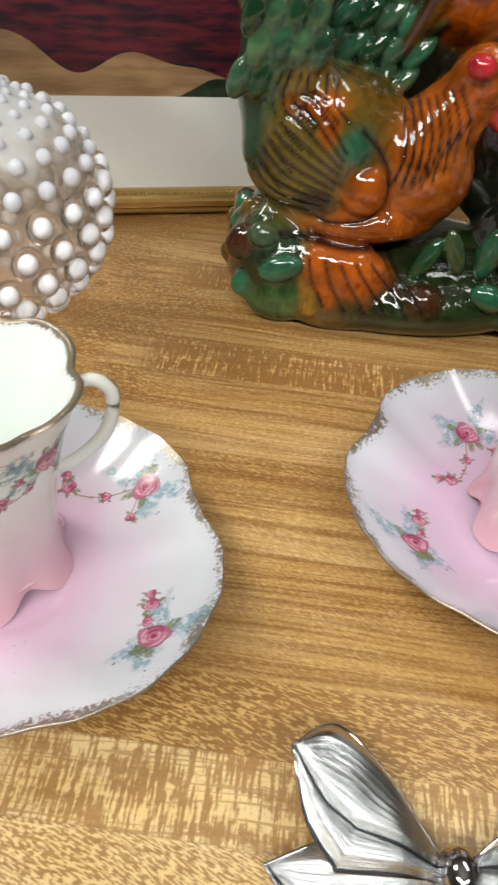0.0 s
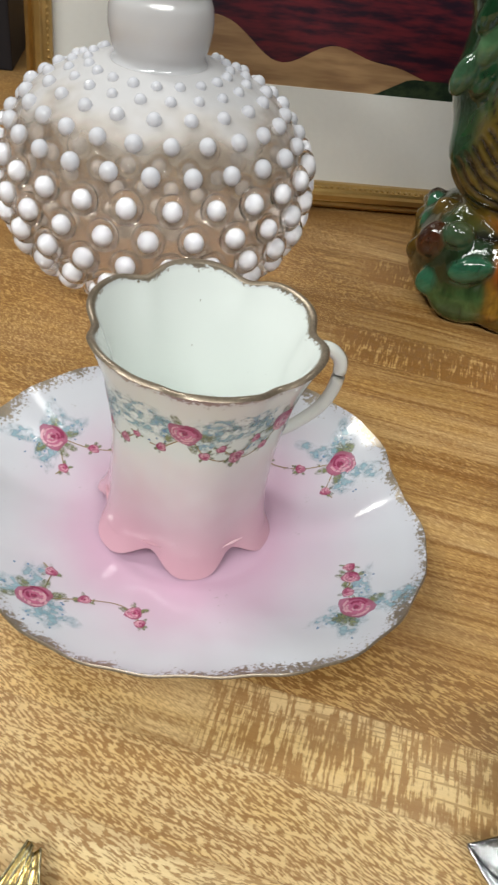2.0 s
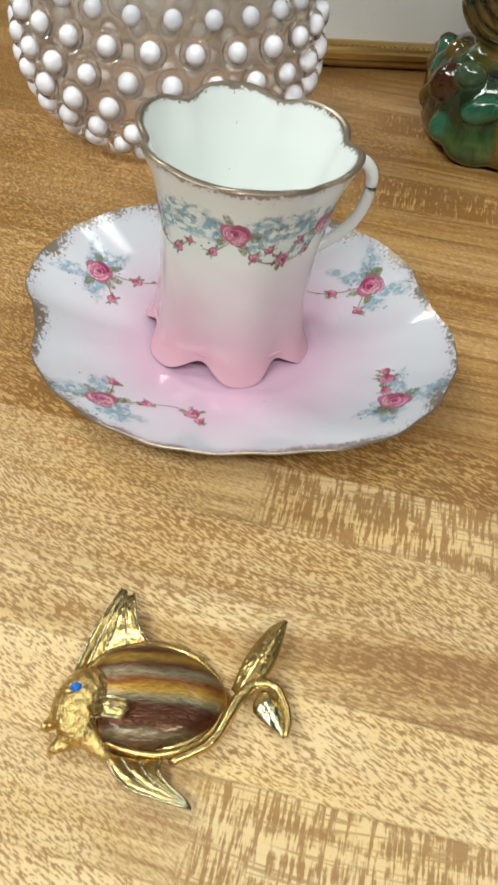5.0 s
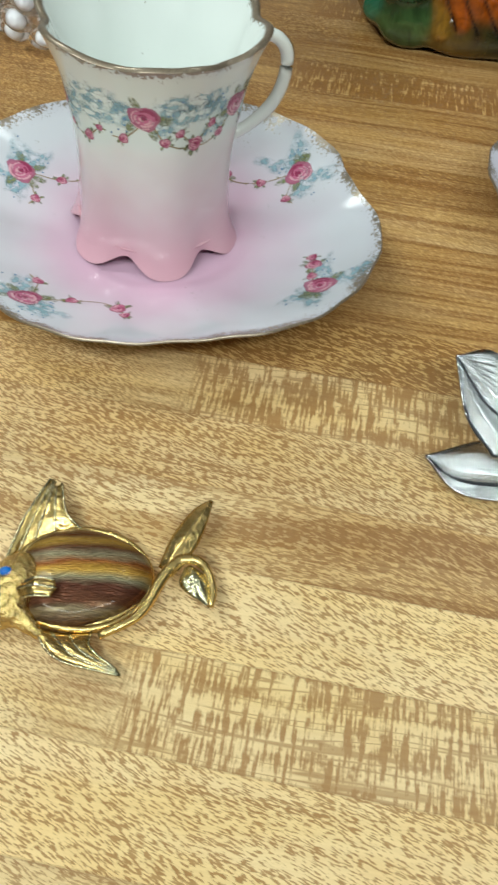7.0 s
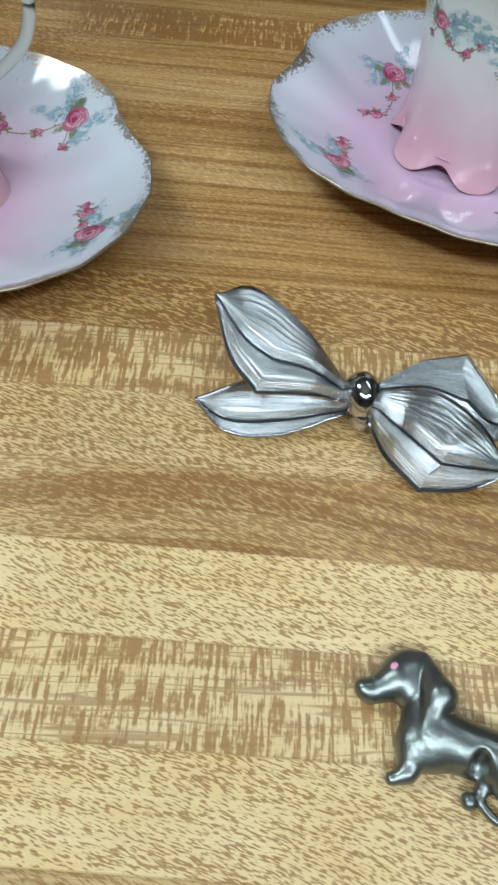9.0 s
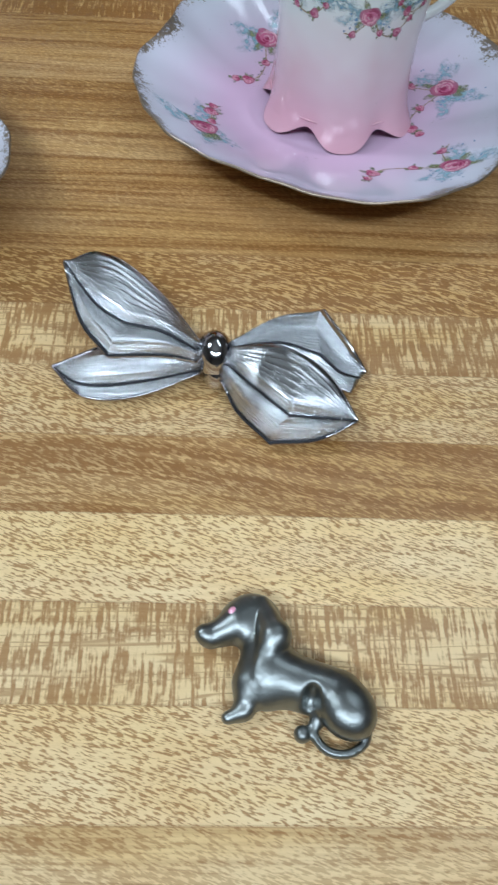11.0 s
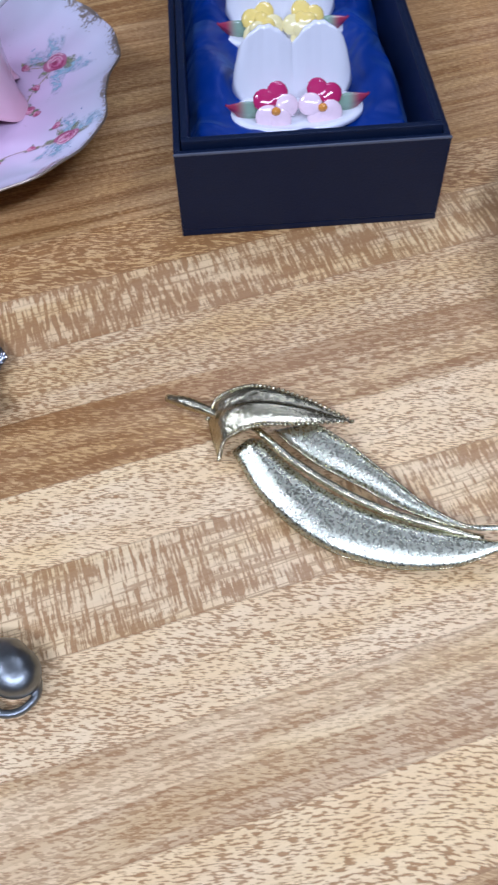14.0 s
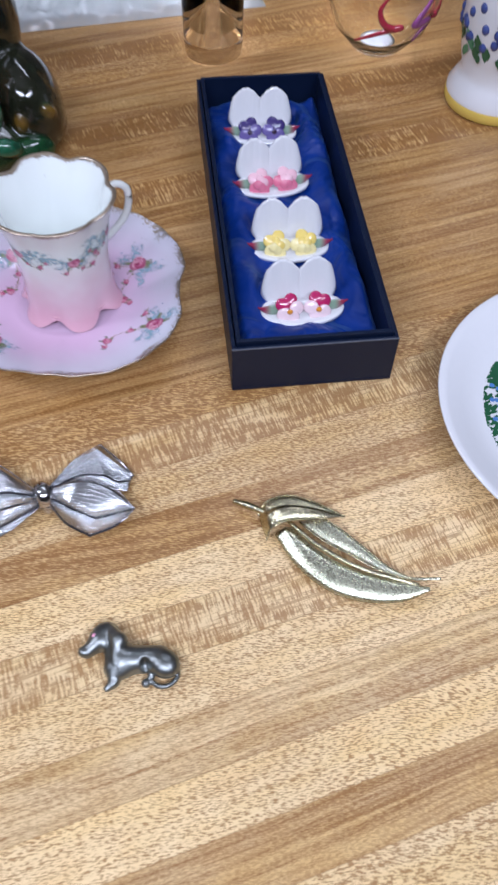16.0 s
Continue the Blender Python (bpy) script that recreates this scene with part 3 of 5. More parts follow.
def saucer_radius(a):
    """Outline of the four-lobed rim at the angle a: two sharp waists and two broad ones."""
    sharp = lobe_dip(a, 0, 0.24) + lobe_dip(a, math.pi, 0.24)
    broad = lobe_dip(a, math.pi / 2, 0.43) + lobe_dip(a, -math.pi / 2, 0.43)
    return 0.0699 - 0.0062 * sharp - 0.0044 * broad + 0.0020 * math.cos(2 * (a + 0.747)) + 0.0003 * math.cos(24 * a)


def saucer_top(a, t, lift=0.0):
    r = t * saucer_radius(a) if t > 0.5 else t * (0.0685 + (saucer_radius(a) - 0.0685) * t * 2)
    rise = max(0.0, (t - 0.42) / 0.58)
    crease = lobe_dip(a, 0, 0.16) + lobe_dip(a, math.pi, 0.16) + 0.5 * (lobe_dip(a, math.pi / 2, 0.3) + lobe_dip(a, -math.pi / 2, 0.3))
    wave = 0.0011 * crease * rise ** 2
    z = 0.0066 + 0.0140 * rise ** 1.7 + wave + 0.0006 * math.cos(math.pi * min(1, t / 0.4)) * (t < 0.4)
    return Vector((r * math.cos(a), r * math.sin(a), z + lift))


def saucer_mesh():
    bm = sheet(lambda u, v: saucer_top(2 * math.pi * u, 0.02 + 0.98 * v), 144, 36, wrap_u=True, rim=lambda u, v: max(0, (v - 0.90) / 0.10))
    edge = lambda u, v: saucer_top(2 * math.pi * u, 1.0) + Vector((0.0004 * math.cos(2 * math.pi * u), 0.0006 * math.sin(2 * math.pi * u), 0)) * math.sin(math.pi * v) - Vector((0, 0, 0.0011 * v))
    sheet(edge, 144, 4, wrap_u=True, bm=bm, rim=lambda u, v: 1.5)

    def under(u, v):
        a = 2 * math.pi * u
        p = saucer_top(a, 1.0 - 0.58 * v) - Vector((0, 0, 0.0011 + 0.0027 * v))
        return p
    sheet(under, 144, 14, wrap_u=True, bm=bm, slot=1)
    lathe([(0.0300, 0.0034), (0.0300, 0.0), (0.0275, 0.0), (0.0268, 0.003), (0.001, 0.0035)], 72, bm=bm, slot=1)
    v = bm.verts.new((0, 0, saucer_top(0, 0.02).z))
    ring = [x for x in bm.verts if abs(x.co.xy.length - 0.02 * 0.0685) < 4e-4 and x.co.z > 0.006 and x is not v]
    ring.sort(key=lambda x: math.atan2(x.co.y, x.co.x))
    for i in range(len(ring)):
        bm.faces.new((ring[i], ring[(i + 1) % len(ring)], v))
    return bm


CUP_T = smooth_path([(0, 0.0260), (0.07, 0.0252), (0.16, 0.0243), (0.28, 0.0239), (0.45, 0.0240), (0.6, 0.0250), (0.8, 0.0272), (0.93, 0.0299), (1.0, 0.0318)], 80)


CUP_H = 0.0702


def cup_r(a, z, h=CUP_H):
    """Outer radius of the cup at the height z over its feet."""
    t = z / h
    r = float(np.interp(t, CUP_T[:, 0], CUP_T[:, 1]))
    c = math.cos(6 * a)
    foot = max(0, 1 - t / 0.30) ** 1.6
    toe = max(0, 1 - t / 0.10) ** 2
    lip = max(0, (t - 0.60) / 0.40) ** 2
    x = abs(math.sin(3 * a))
    fold = x ** 4
    return r + (0.0010 - 0.0026 * fold) * foot + 0.0012 * toe * (1 - fold) + 0.0005 * c + (0.0007 - 0.0019 * x ** 8) * lip


def cup_point(a, z, out=0.0):
    r = cup_r(a, z) + out
    wave = 0.0020 * (abs(math.sin(3 * a)) ** 4) * max(0, (z / CUP_H - 0.8) / 0.2)
    skirt = 0.0048 * abs(math.sin(3 * a)) ** 3.2 * max(0, 1 - z / 0.026) ** 2
    return Vector((r * math.cos(a), r * math.sin(a), z - wave + skirt))


def cup_mesh():
    H = CUP_H
    bm = sheet(lambda u, v: cup_point(2 * math.pi * u, H * v), 144, 48, wrap_u=True, rim=lambda u, v: max(0, (v - 0.945) / 0.055))

    def lip(u, v):
        a = 2 * math.pi * u
        return cup_point(a, H, -0.0022 * v) + Vector((0, 0, 0.0008 * math.sin(math.pi * v)))
    sheet(lip, 144, 4, wrap_u=True, bm=bm, rim=lambda u, v: 1.5)

    def inner(u, v):
        z = H * (1 - v * 0.86)
        return cup_point(2 * math.pi * u, z, -0.0022 if v < 0.9 else -0.0022 - 0.0215 * ((v - 0.9) / 0.1) ** 2)
    sheet(inner, 144, 40, wrap_u=True, bm=bm, slot=1, rim=lambda u, v: max(0, 1 - v / 0.035))

    def skirt(u, v):
        a = 2 * math.pi * u
        p = cup_point(a, 0.0, -0.0025 * v)
        return Vector((p.x, p.y, p.z + 0.006 * v * v))
    sheet(skirt, 144, 4, wrap_u=True, bm=bm)
    lathe([(0.0245, 0.0075), (0.020, 0.008), (0.0005, 0.008)], 48, bm=bm)
    return bm


def petal_patch(bm, place, cx, cy, rx, ry, turn, slot, n=12, wob=0.12, seed=0, soft=1.0):
    """A small painted patch round (cx, cy) of a spray, laid on a surface by place(x, y)."""
    lay = bm.verts.layers.float.get("rim") or bm.verts.layers.float.new("rim")
    rnd = random.Random(seed)
    ph = [rnd.uniform(0, 6.28) for _ in range(3)]
    rings = []
    for f, w in ((0.55, 1.0), (1.0, 1.0 - soft)):
        ring = []
        for i in range(n):
            t = 2 * math.pi * i / n
            k = f * (1 + wob * (math.sin(3 * t + ph[0]) + 0.6 * math.sin(5 * t + ph[1])))
            x, y = rx * k * math.cos(t), ry * k * math.sin(t)
            q = bm.verts.new(place(cx + x * math.cos(turn) - y * math.sin(turn), cy + x * math.sin(turn) + y * math.cos(turn)))
            q[lay] = w
            ring.append(q)
        rings.append(ring)
    mid = bm.verts.new(place(cx, cy))
    mid[lay] = 1.0
    for i in range(n):
        j = (i + 1) % n
        for vs in ((mid, rings[0][i], rings[0][j]), (rings[0][i], rings[1][i], rings[1][j], rings[0][j])):
            f = bm.faces.new(vs)
            f.material_index = slot


def stroke(bm, place, pts, w, slot):
    lay = bm.verts.layers.float.get("rim") or bm.verts.layers.float.new("rim")
    path = smooth_path(pts, 5 * len(pts))
    prev = None
    for i in range(len(path)):
        d = path[min(i + 1, len(path) - 1)] - path[max(i - 1, 0)]
        d = d / (np.linalg.norm(d) + 1e-9)
        pair = [bm.verts.new(place(path[i][0] - d[1] * w * s, path[i][1] + d[0] * w * s)) for s in (-1, 1)]
        for q in pair:
            q[lay] = 1.0
        if prev:
            f = bm.faces.new((prev[0], prev[1], pair[1], pair[0]))
            f.material_index = slot
        prev = pair


def rose(bm, lift, x, y, r, seed):
    rnd = random.Random(seed)
    for k in range(5):
        t = rnd.uniform(0, 6.28)
        petal_patch(bm, lift(1), x + 1.15 * r * math.cos(t), y + 1.15 * r * math.sin(t), 0.62 * r, 0.30 * r, t, 3, 8, 0.1, seed + k, 0.5)
    petal_patch(bm, lift(2), x, y, r, 0.88 * r, rnd.uniform(0, 3), 0, 16, 0.09, seed, 0.45)
    t0 = rnd.uniform(0, 6.28)
    for k in range(9):
        t0 += rnd.uniform(1.9, 2.7)
        rr = r * (0.86 - 0.075 * k)
        ox, oy = rnd.uniform(-0.08, 0.08) * r, rnd.uniform(-0.08, 0.08) * r
        stroke(bm, lift(4), [(x + ox + rr * math.cos(t0 + s), y + oy + rr * 0.85 * math.sin(t0 + s)) for s in (0, 0.6, 1.2, 1.7)], rnd.uniform(0.045, 0.085) * r, 1 if k % 3 == 1 else 2)
    petal_patch(bm, lift(3), x, y, 0.20 * r, 0.17 * r, 0, 1, 10, 0.15, seed + 9, 0.7)


def spray(place_at, seed, big=0.0042, swag=1, mirror=1, sag=False):
    """One painted spray: blue wash, a rose with leaves, and a trailing stem of buds."""
    bm = bmesh.new()
    rnd = random.Random(seed)

    def lift(k):
        return lambda x, y: place_at(x * mirror, y, 0.00010 + 0.00004 * k)
    for k in range(4):
        t = (0.4, 2.6, 3.6, -0.5)[k] + rnd.uniform(-0.3, 0.3)
        d = big * rnd.uniform(1.2, 2.0)
        if sag:
            petal_patch(bm, lift(-1), 2.4 * d * math.cos(t), 0.5 * d + 0.6 * d * math.sin(t), 2.6 * big, 0.9 * big, 0, 5, 16, 0.15, seed + 50 + k, 1.0)
        petal_patch(bm, lift(0), d * math.cos(t), d * math.sin(t), big * rnd.uniform(1.3, 2.0), big * rnd.uniform(0.65, 1.0), t + rnd.uniform(-0.4, 0.4), 5, 14, 0.22, seed + k, 1.0)
    for k in range(16):
        t, d = rnd.choice((0.4, 2.7, 3.6, -0.5)) + rnd.uniform(-0.4, 0.4), big * rnd.uniform(1.2, 3.0)
        petal_patch(bm, lift(1), d * math.cos(t), d * math.sin(t), 0.00042, 0.00034, t, 6, 6, 0.1, seed + k, 0.3)
    rose(bm, lift, 0, 0, big, seed)
    if sag:
        pts = [(big * 0.6, -big * 0.6), (big * 1.3, -big * 1.7), (big * 2.4, -big * 2.2), (big * 3.4, -big * 2.0), (big * 4.6, -big * 0.9)]
    elif swag == 2:
        pts = [(big * 0.3, big * 0.5), (big * 0.9, big * 1.0), (big * 1.6, big * 1.3), (big * 2.1, big * 1.5), (big * 2.8, big * 2.0)]
    else:
        pts = [(big * 0.5, big * 0.7), (big * 1.3, big * 2.3), (big * 2.5, big * 3.6), (big * 3.6, big * 3.9), (big * 4.5, big * 3.6)]
    if swag:
        stroke(bm, lift(1), pts, 0.00020, 4)
        for k, (i, s) in enumerate(((1, 0.42), (3, 0.60), (4, 0.40))):
            x, y = pts[i]
            rose(bm, lift, x, y, big * s * 0.9, seed + 20 + k)
        for k in range(9):
            i = rnd.choice((0, 1, 2, 3))
            f = rnd.random()
            x, y = [a + (b - a) * f for a, b in zip(pts[i], pts[i + 1])]
            petal_patch(bm, lift(1), x + rnd.uniform(-1, 1) * 0.0009, y + rnd.uniform(-1, 1) * 0.0009, 0.00085, 0.00040, rnd.uniform(0, 3), 3, 7, 0.1, seed + 40 + k, 0.4)
        if swag == 1:
            s2 = -0.9 if sag else 1.0
            tail = [(-0.3 * big, 0.8 * s2 * big), (-0.9 * big, 1.5 * s2 * big), (-1.4 * big, 2.0 * s2 * big), (-2.2 * big, 2.0 * s2 * big)]
            stroke(bm, lift(1), tail, 0.00018, 4)
            rose(bm, lift, tail[2][0], tail[2][1], big * 0.38, seed + 31)
    return bm


PAINTS = [ROSE, ROSE_DARK, ROSE_LIGHT, LEAF_PAINT, STEM_PAINT, BLUE_PAINT, BLUE_DOT]


def saucer(at, label, sprays, china):
    ob = thing("saucer", at, label, "saucer", "china cups and saucers")
    part("dish", saucer_mesh(), [china, CHINA_BACK], ob)
    for i, (ang, rad, mirror, swag) in enumerate(sprays):
        def place_at(x, y, lift, ang=ang, rad=rad):
            a0 = radians(ang)
            px, py = rad * math.cos(a0) + x * -math.sin(a0) - y * math.cos(a0), rad * math.sin(a0) + x * math.cos(a0) - y * math.sin(a0)
            a, r = math.atan2(py, px), math.hypot(px, py)
            R = saucer_radius(a)
            return saucer_top(a, min(1.0, r / R), lift)
        part("floral_spray", spray(place_at, 11 + 7 * i, 0.0050, swag, mirror), PAINTS, ob, "hand-painted pink roses with blue and green")
    return ob


def cup(at, label, handle_deg, sprays, tilt=1):
    ob = thing("cup", at, label, "cup", "china cups and saucers")
    part("bowl", cup_mesh(), [CHINA_CUP, CHINA_IN], ob)
    h = radians(handle_deg)
    bm = bmesh.new()
    prof = [(0.0280, 0.0600, 0.0018), (0.0350, 0.0615, 0.0019), (0.0405, 0.0565, 0.0020), (0.0408, 0.0475, 0.0020), (0.0375, 0.0395, 0.0020), (0.0300, 0.0330, 0.0019), (0.0225, 0.0300, 0.0022)]
    tube([(r * math.cos(h), r * math.sin(h), z, w) for r, z, w in prof], 40, 12, bm=bm)
    handle = part("handle", bm, CHINA_HANDLE, ob, "slender white looped handle with a worn gold line")
    line = [(r + (0.0019 if 0.036 < r else 0.0012) , z + 0.0008, 0.0004) for r, z, w in prof[:4]]
    part("gilt_line", tube([(r * math.cos(h), r * math.sin(h), z, w) for r, z, w in line], 20, 6), HANDLE_GOLD, handle)
    for i, (ang, z0, mirror, big) in enumerate(sprays):
        def place_at(x, y, lift, ang=ang, z0=z0):
            a = radians(ang) + x / 0.0265
            return cup_point(a, min(0.066, max(0.004, z0 + y)), lift)
        part("floral_spray", spray(place_at, 71 + 5 * i, big, 1, mirror, True), PAINTS, ob, "hand-painted garland of pink roses")
    return ob


saucer(pose(-0.1368, 0.1930, 0, 0, 0, 17.7), "pink and white lobed china saucer with painted roses, worn gold edge",
       ((-45, 0.0590, 1, 2), (-144, 0.0565, 1, 1), (19, 0.0545, 1, 1), (141.5, 0.0550, -1, 1)), CHINA_SAUCER)
cup(pose(-0.1405, 0.1975, 0.0068, 0, 2.2, -12), "pink and white fluted china cup with rose garland, on its saucer", 36,
    ((-75, 0.0545, 1, 0.0044), (-12, 0.0535, -1, 0.0042), (-138, 0.051, 1, 0.0034), (120, 0.054, 1, 0.0040), (55, 0.054, 1, 0.0040)))
saucer(pose(0.041, 0.2275, 0, 0, 0, -29), "lilac-pink lobed china saucer with painted roses, worn gold edge",
       ((-130, 0.0485, -1, 2), (-22, 0.0570, -1, 1), (37, 0.0460, -1, 1), (140, 0.0460, 1, 1)), CHINA_LILAC)
cup(pose(0.045, 0.2285, 0.0068, 0, 0, -35), "pink and white fluted china cup with painted rose swags", 42,
    ((-55, 0.046, 1, 0.0034), (-2, 0.052, -1, 0.0032), (-118, 0.050, 1, 0.0032), (150, 0.050, 1, 0.0032)))


# ---- hobnail vase ----
def hobnail_vase(at):
    ob = thing("vase", at, "opalescent hobnail glass vase with milky neck, clear lower body", "vase")
    prof = [(0.036, 0.002), (0.052, 0.010), (0.064, 0.025), (0.0675, 0.042), (0.064, 0.060), (0.052, 0.075), (0.034, 0.084), (0.022, 0.088)]
    outer = smooth_path(prof, 60)
    inner = [(max(0.001, r - 0.004), z + (0.003 if z < 0.02 else -0.001)) for r, z in outer[::-3]]
    bm = lathe([(0.001, 0.0045), (0.030, 0.0045), (0.033, 0.0)] + [tuple(p) for p in outer] + [tuple(p) for p in inner] + [(0.0005, 0.0075)], 96)
    part("body", bm, GLASS_OPAL, ob, "clear glass body turning milky towards the shoulder").visible_shadow = False
    neck = [(0.0215, 0.086), (0.0190, 0.0895), (0.0202, 0.094), (0.0214, 0.101), (0.0208, 0.108), (0.0188, 0.1125), (0.0200, 0.117), (0.0212, 0.124), (0.0205, 0.131),
            (0.0240, 0.140), (0.0300, 0.152), (0.0320, 0.156), (0.0305, 0.1565), (0.0190, 0.140), (0.0172, 0.120), (0.0168, 0.090), (0.0180, 0.084)]
    part("neck", lathe(neck, 64, steps=90), MILK, ob, "smooth ringed milk-glass neck")
    hob = finish(ball((0, 0, 0), (0.0038, 0.0038, 0.0036), n=14), "hobnail", HOB)
    drop = finish(ball((0, 0, 0), (0.0066, 0.0066, 0.0046), n=18), "glass_bump", GLASS_SOFT)
    seg = np.cumsum([0, *np.linalg.norm(np.diff(outer, axis=0), axis=1)])
    row, s = 0, 0.012
    while s < seg[-1] - 0.004:
        r, z = np.interp(s, seg, outer[:, 0]), np.interp(s, seg, outer[:, 1])
        r2, z2 = np.interp(s + 0.001, seg, outer[:, 0]), np.interp(s + 0.001, seg, outer[:, 1])
        nr, nz = z2 - z, r - r2
        ln = math.hypot(nr, nz)
        nr, nz = nr / ln, nz / ln
        small = min(1.0, max(0.62, r / 0.058))
        n = 24 if z < 0.078 else 20
        for i in range(n):
            a = 2 * math.pi * (i + 0.5 * (row % 2)) / n
            axis = Vector((nr * math.cos(a), nr * math.sin(a), nz))
            size = small * random.uniform(0.94, 1.06)
            for name, me, outw in (("hobnail", hob, 0.0010 if z < 0.062 else 0.0), ("glass_bump", drop, 0.0003)):
                if name == "glass_bump" and z > 0.062:
                    continue
                q = new(name, me)
                q.visible_shadow = name == "hobnail"
                q.parent = ob
                p = Vector((r * math.cos(a), r * math.sin(a), z)) + axis * outw
                q.matrix_basis = Matrix.LocRotScale(p, axis.to_track_quat("Z", "Y"), (size, size, size))
        row += 1
        s += 0.0114 * (0.2 + 0.8 * small)
    return ob


hobnail_vase(pose(-0.1932, 0.362, 0, 0, 0, 12)).scale = (0.985, 0.985, 1.045)


# ---- framed landscape ----
def framed_picture(at):
    """Built upright in its own x-z plane, front towards -y, left lower corner at the origin."""
    ob = thing("framed_picture", at, "gilt-framed desert landscape print with wide white mat", "picture")
    W, H, B = 0.315, 0.26, 0.0135
    section = [(0, 0.0), (0.001, 0.006), (0.003, 0.0085), (0.0045, 0.0070), (0.006, 0.0095), (0.0085, 0.0095), (0.0095, 0.0070), (0.011, 0.0065), (0.0125, 0.0045), (0.0135, 0.0030)]

    def rail(p0, p1, inward):
        a, b, n = Vector(p0), Vector(p1), Vector(inward)
        d = (b - a).normalized()
        bm = bmesh.new()
        lay = bm.verts.layers.float.new("rim")
        rows = [[], []]
        for w, h in section:
            rows[0].append(bm.verts.new(a + n * w + d * w + Vector((0, -h, 0))))
            rows[1].append(bm.verts.new(b + n * w - d * w + Vector((0, -h, 0))))
        for i in range(len(section) - 1):
            bm.faces.new((rows[0][i], rows[1][i], rows[1][i + 1], rows[0][i + 1]))
        back = [bm.verts.new(p.co + Vector((0, h + 0.004, 0))) for p, h in ((rows[0][0], 0), (rows[1][0], 0), (rows[1][-1], 0.003), (rows[0][-1], 0.003))]
        bm.faces.new(back)
        bm.faces.new((rows[0][0], rows[1][0], back[1], back[0]))
        bm.faces.new((rows[0][-1], rows[1][-1], back[2], back[3]))
        piece = part("rail", bm, GOLD_FRAME, ob, "ribbed gilt rail", smooth=False)
        L = (b - a).length
        beads = bmesh.new()
        for k in range(int(L / 0.0032)):
            p = a + d * (0.004 + k * 0.0032)
            if (p - b).dot(d) < -0.003:
                bmesh.ops.create_icosphere(beads, subdivisions=1, radius=0.0013, matrix=Matrix.Translation(p + n * 0.0117 + Vector((0, -0.0052, 0))))
        part("beading", beads, GOLD_FRAME, piece)
    c = [(0, 0, 0), (W, 0, 0), (W, 0, H), (0, 0, H)]
    for i, inward in enumerate(((0, 0, 1), (-1, 0, 0), (0, 0, -1), (1, 0, 0))):
        rail(c[i], c[(i + 1) % 4], inward)
    part("backing", box((0.002, 0.0045, 0.002), (W - 0.002, 0.007, H - 0.002)), BLACK, ob, smooth=False)
    x0, x1, z0, z1 = 0.0530, W - 0.053, 0.0605, H - 0.06
    for k, (lo, hi) in enumerate((((B, 0.0005, B), (W - B, 0.0025, z0)), ((B, 0.0005, z1), (W - B, 0.0025, H - B)), ((B, 0.0005, z0), (x0, 0.0025, z1)), ((x1, 0.0005, z0), (W - B, 0.0025, z1)))):
        part("mat_strip", box(lo, hi), MAT_BOARD, ob, smooth=False)

    def layer(name, material, edge, y, label, low=None):
        """A band of the print from its foot up to the height edge(s)."""
        bm = bmesh.new()
        bm.verts.layers.float.new("rim")
        prev = None
        for i in range(61):
            s = i / 60
            x = x0 + (x1 - x0) * s
            top = min(z1, max(z0, z0 + edge(s)))
            bot = z0 if low is None else min(top, max(z0, z0 + low(s)))
            pair = (bm.verts.new((x, y, bot)), bm.verts.new((x, y, top)))
            if prev:
                bm.faces.new((prev[0], pair[0], pair[1], prev[1]))
            prev = pair
        part(name, bm, material, ob, label)
    layer("print_sky", SKY_PRINT, lambda s: 1.0, 0.0022, "dark blue evening sky")
    layer("print_ridge", MAROON, lambda s: 0.085 + 0.02 * math.sin(5 * s + 0.5) + 0.004 * math.sin(23 * s), 0.0018, "maroon mountains")
    layer("print_sand", SAND, lambda s: 0.010 + 0.022 * math.exp(-((s - 0.16) / 0.13) ** 2) + 0.011 * math.exp(-((s - 0.52) / 0.10) ** 2) + 0.002 * math.sin(31 * s), 0.0014, "tan sand dunes")
    layer("print_scrub", SCRUB, lambda s: -0.004 + 0.013 * max(0, min(1, (s - 0.57) / 0.12)), 0.0010, "dark green scrub")
    return ob


SKY_PRINT = plain("print_sky_blue", (0.010, 0.014, 0.035), 0.25, vary=0.5, scale=60)


def streaked(name, a, b, sx, sz):
    m, nt, bs = mat_new(name)
    vec, x, y, z = obj_xyz(nt)
    n = noise_of(nt, combine(nt, calc(nt, "MULTIPLY", x, sx), 0.0, calc(nt, "MULTIPLY", z, sz)), 1, 3, 0.6)
    put(nt, bs.inputs["Base Color"], mixc(nt, span(nt, n, 0.35, 0.65), a, b))
    bs.inputs["Roughness"].default_value = 0.28
    return m


MAROON = streaked("print_maroon", (0.020, 0.010, 0.020), (0.125, 0.018, 0.026), 40, 220)
SAND = streaked("print_sand", (0.25, 0.14, 0.07), (0.42, 0.26, 0.13), 20, 120)
SCRUB = streaked("print_green", (0.012, 0.025, 0.016), (0.04, 0.06, 0.03), 150, 200)
framed_picture(pose(-0.277, 0.4255, 0, -6, 0, 12.6))


# ---- rooster figurine ----
G1, G2, OR, AM, DK, BR, RD, YE = (0.012, 0.055, 0.020), (0.045, 0.105, 0.055), (0.40, 0.085, 0.006), (0.15, 0.085, 0.012), (0.014, 0.016, 0.009), (0.055, 0.016, 0.006), (0.45, 0.02, 0.03), (0.26, 0.13, 0.015)
OLIVE, INK, MINT = (0.15, 0.105, 0.016), (0.006, 0.004, 0.006), (0.03, 0.13, 0.07)


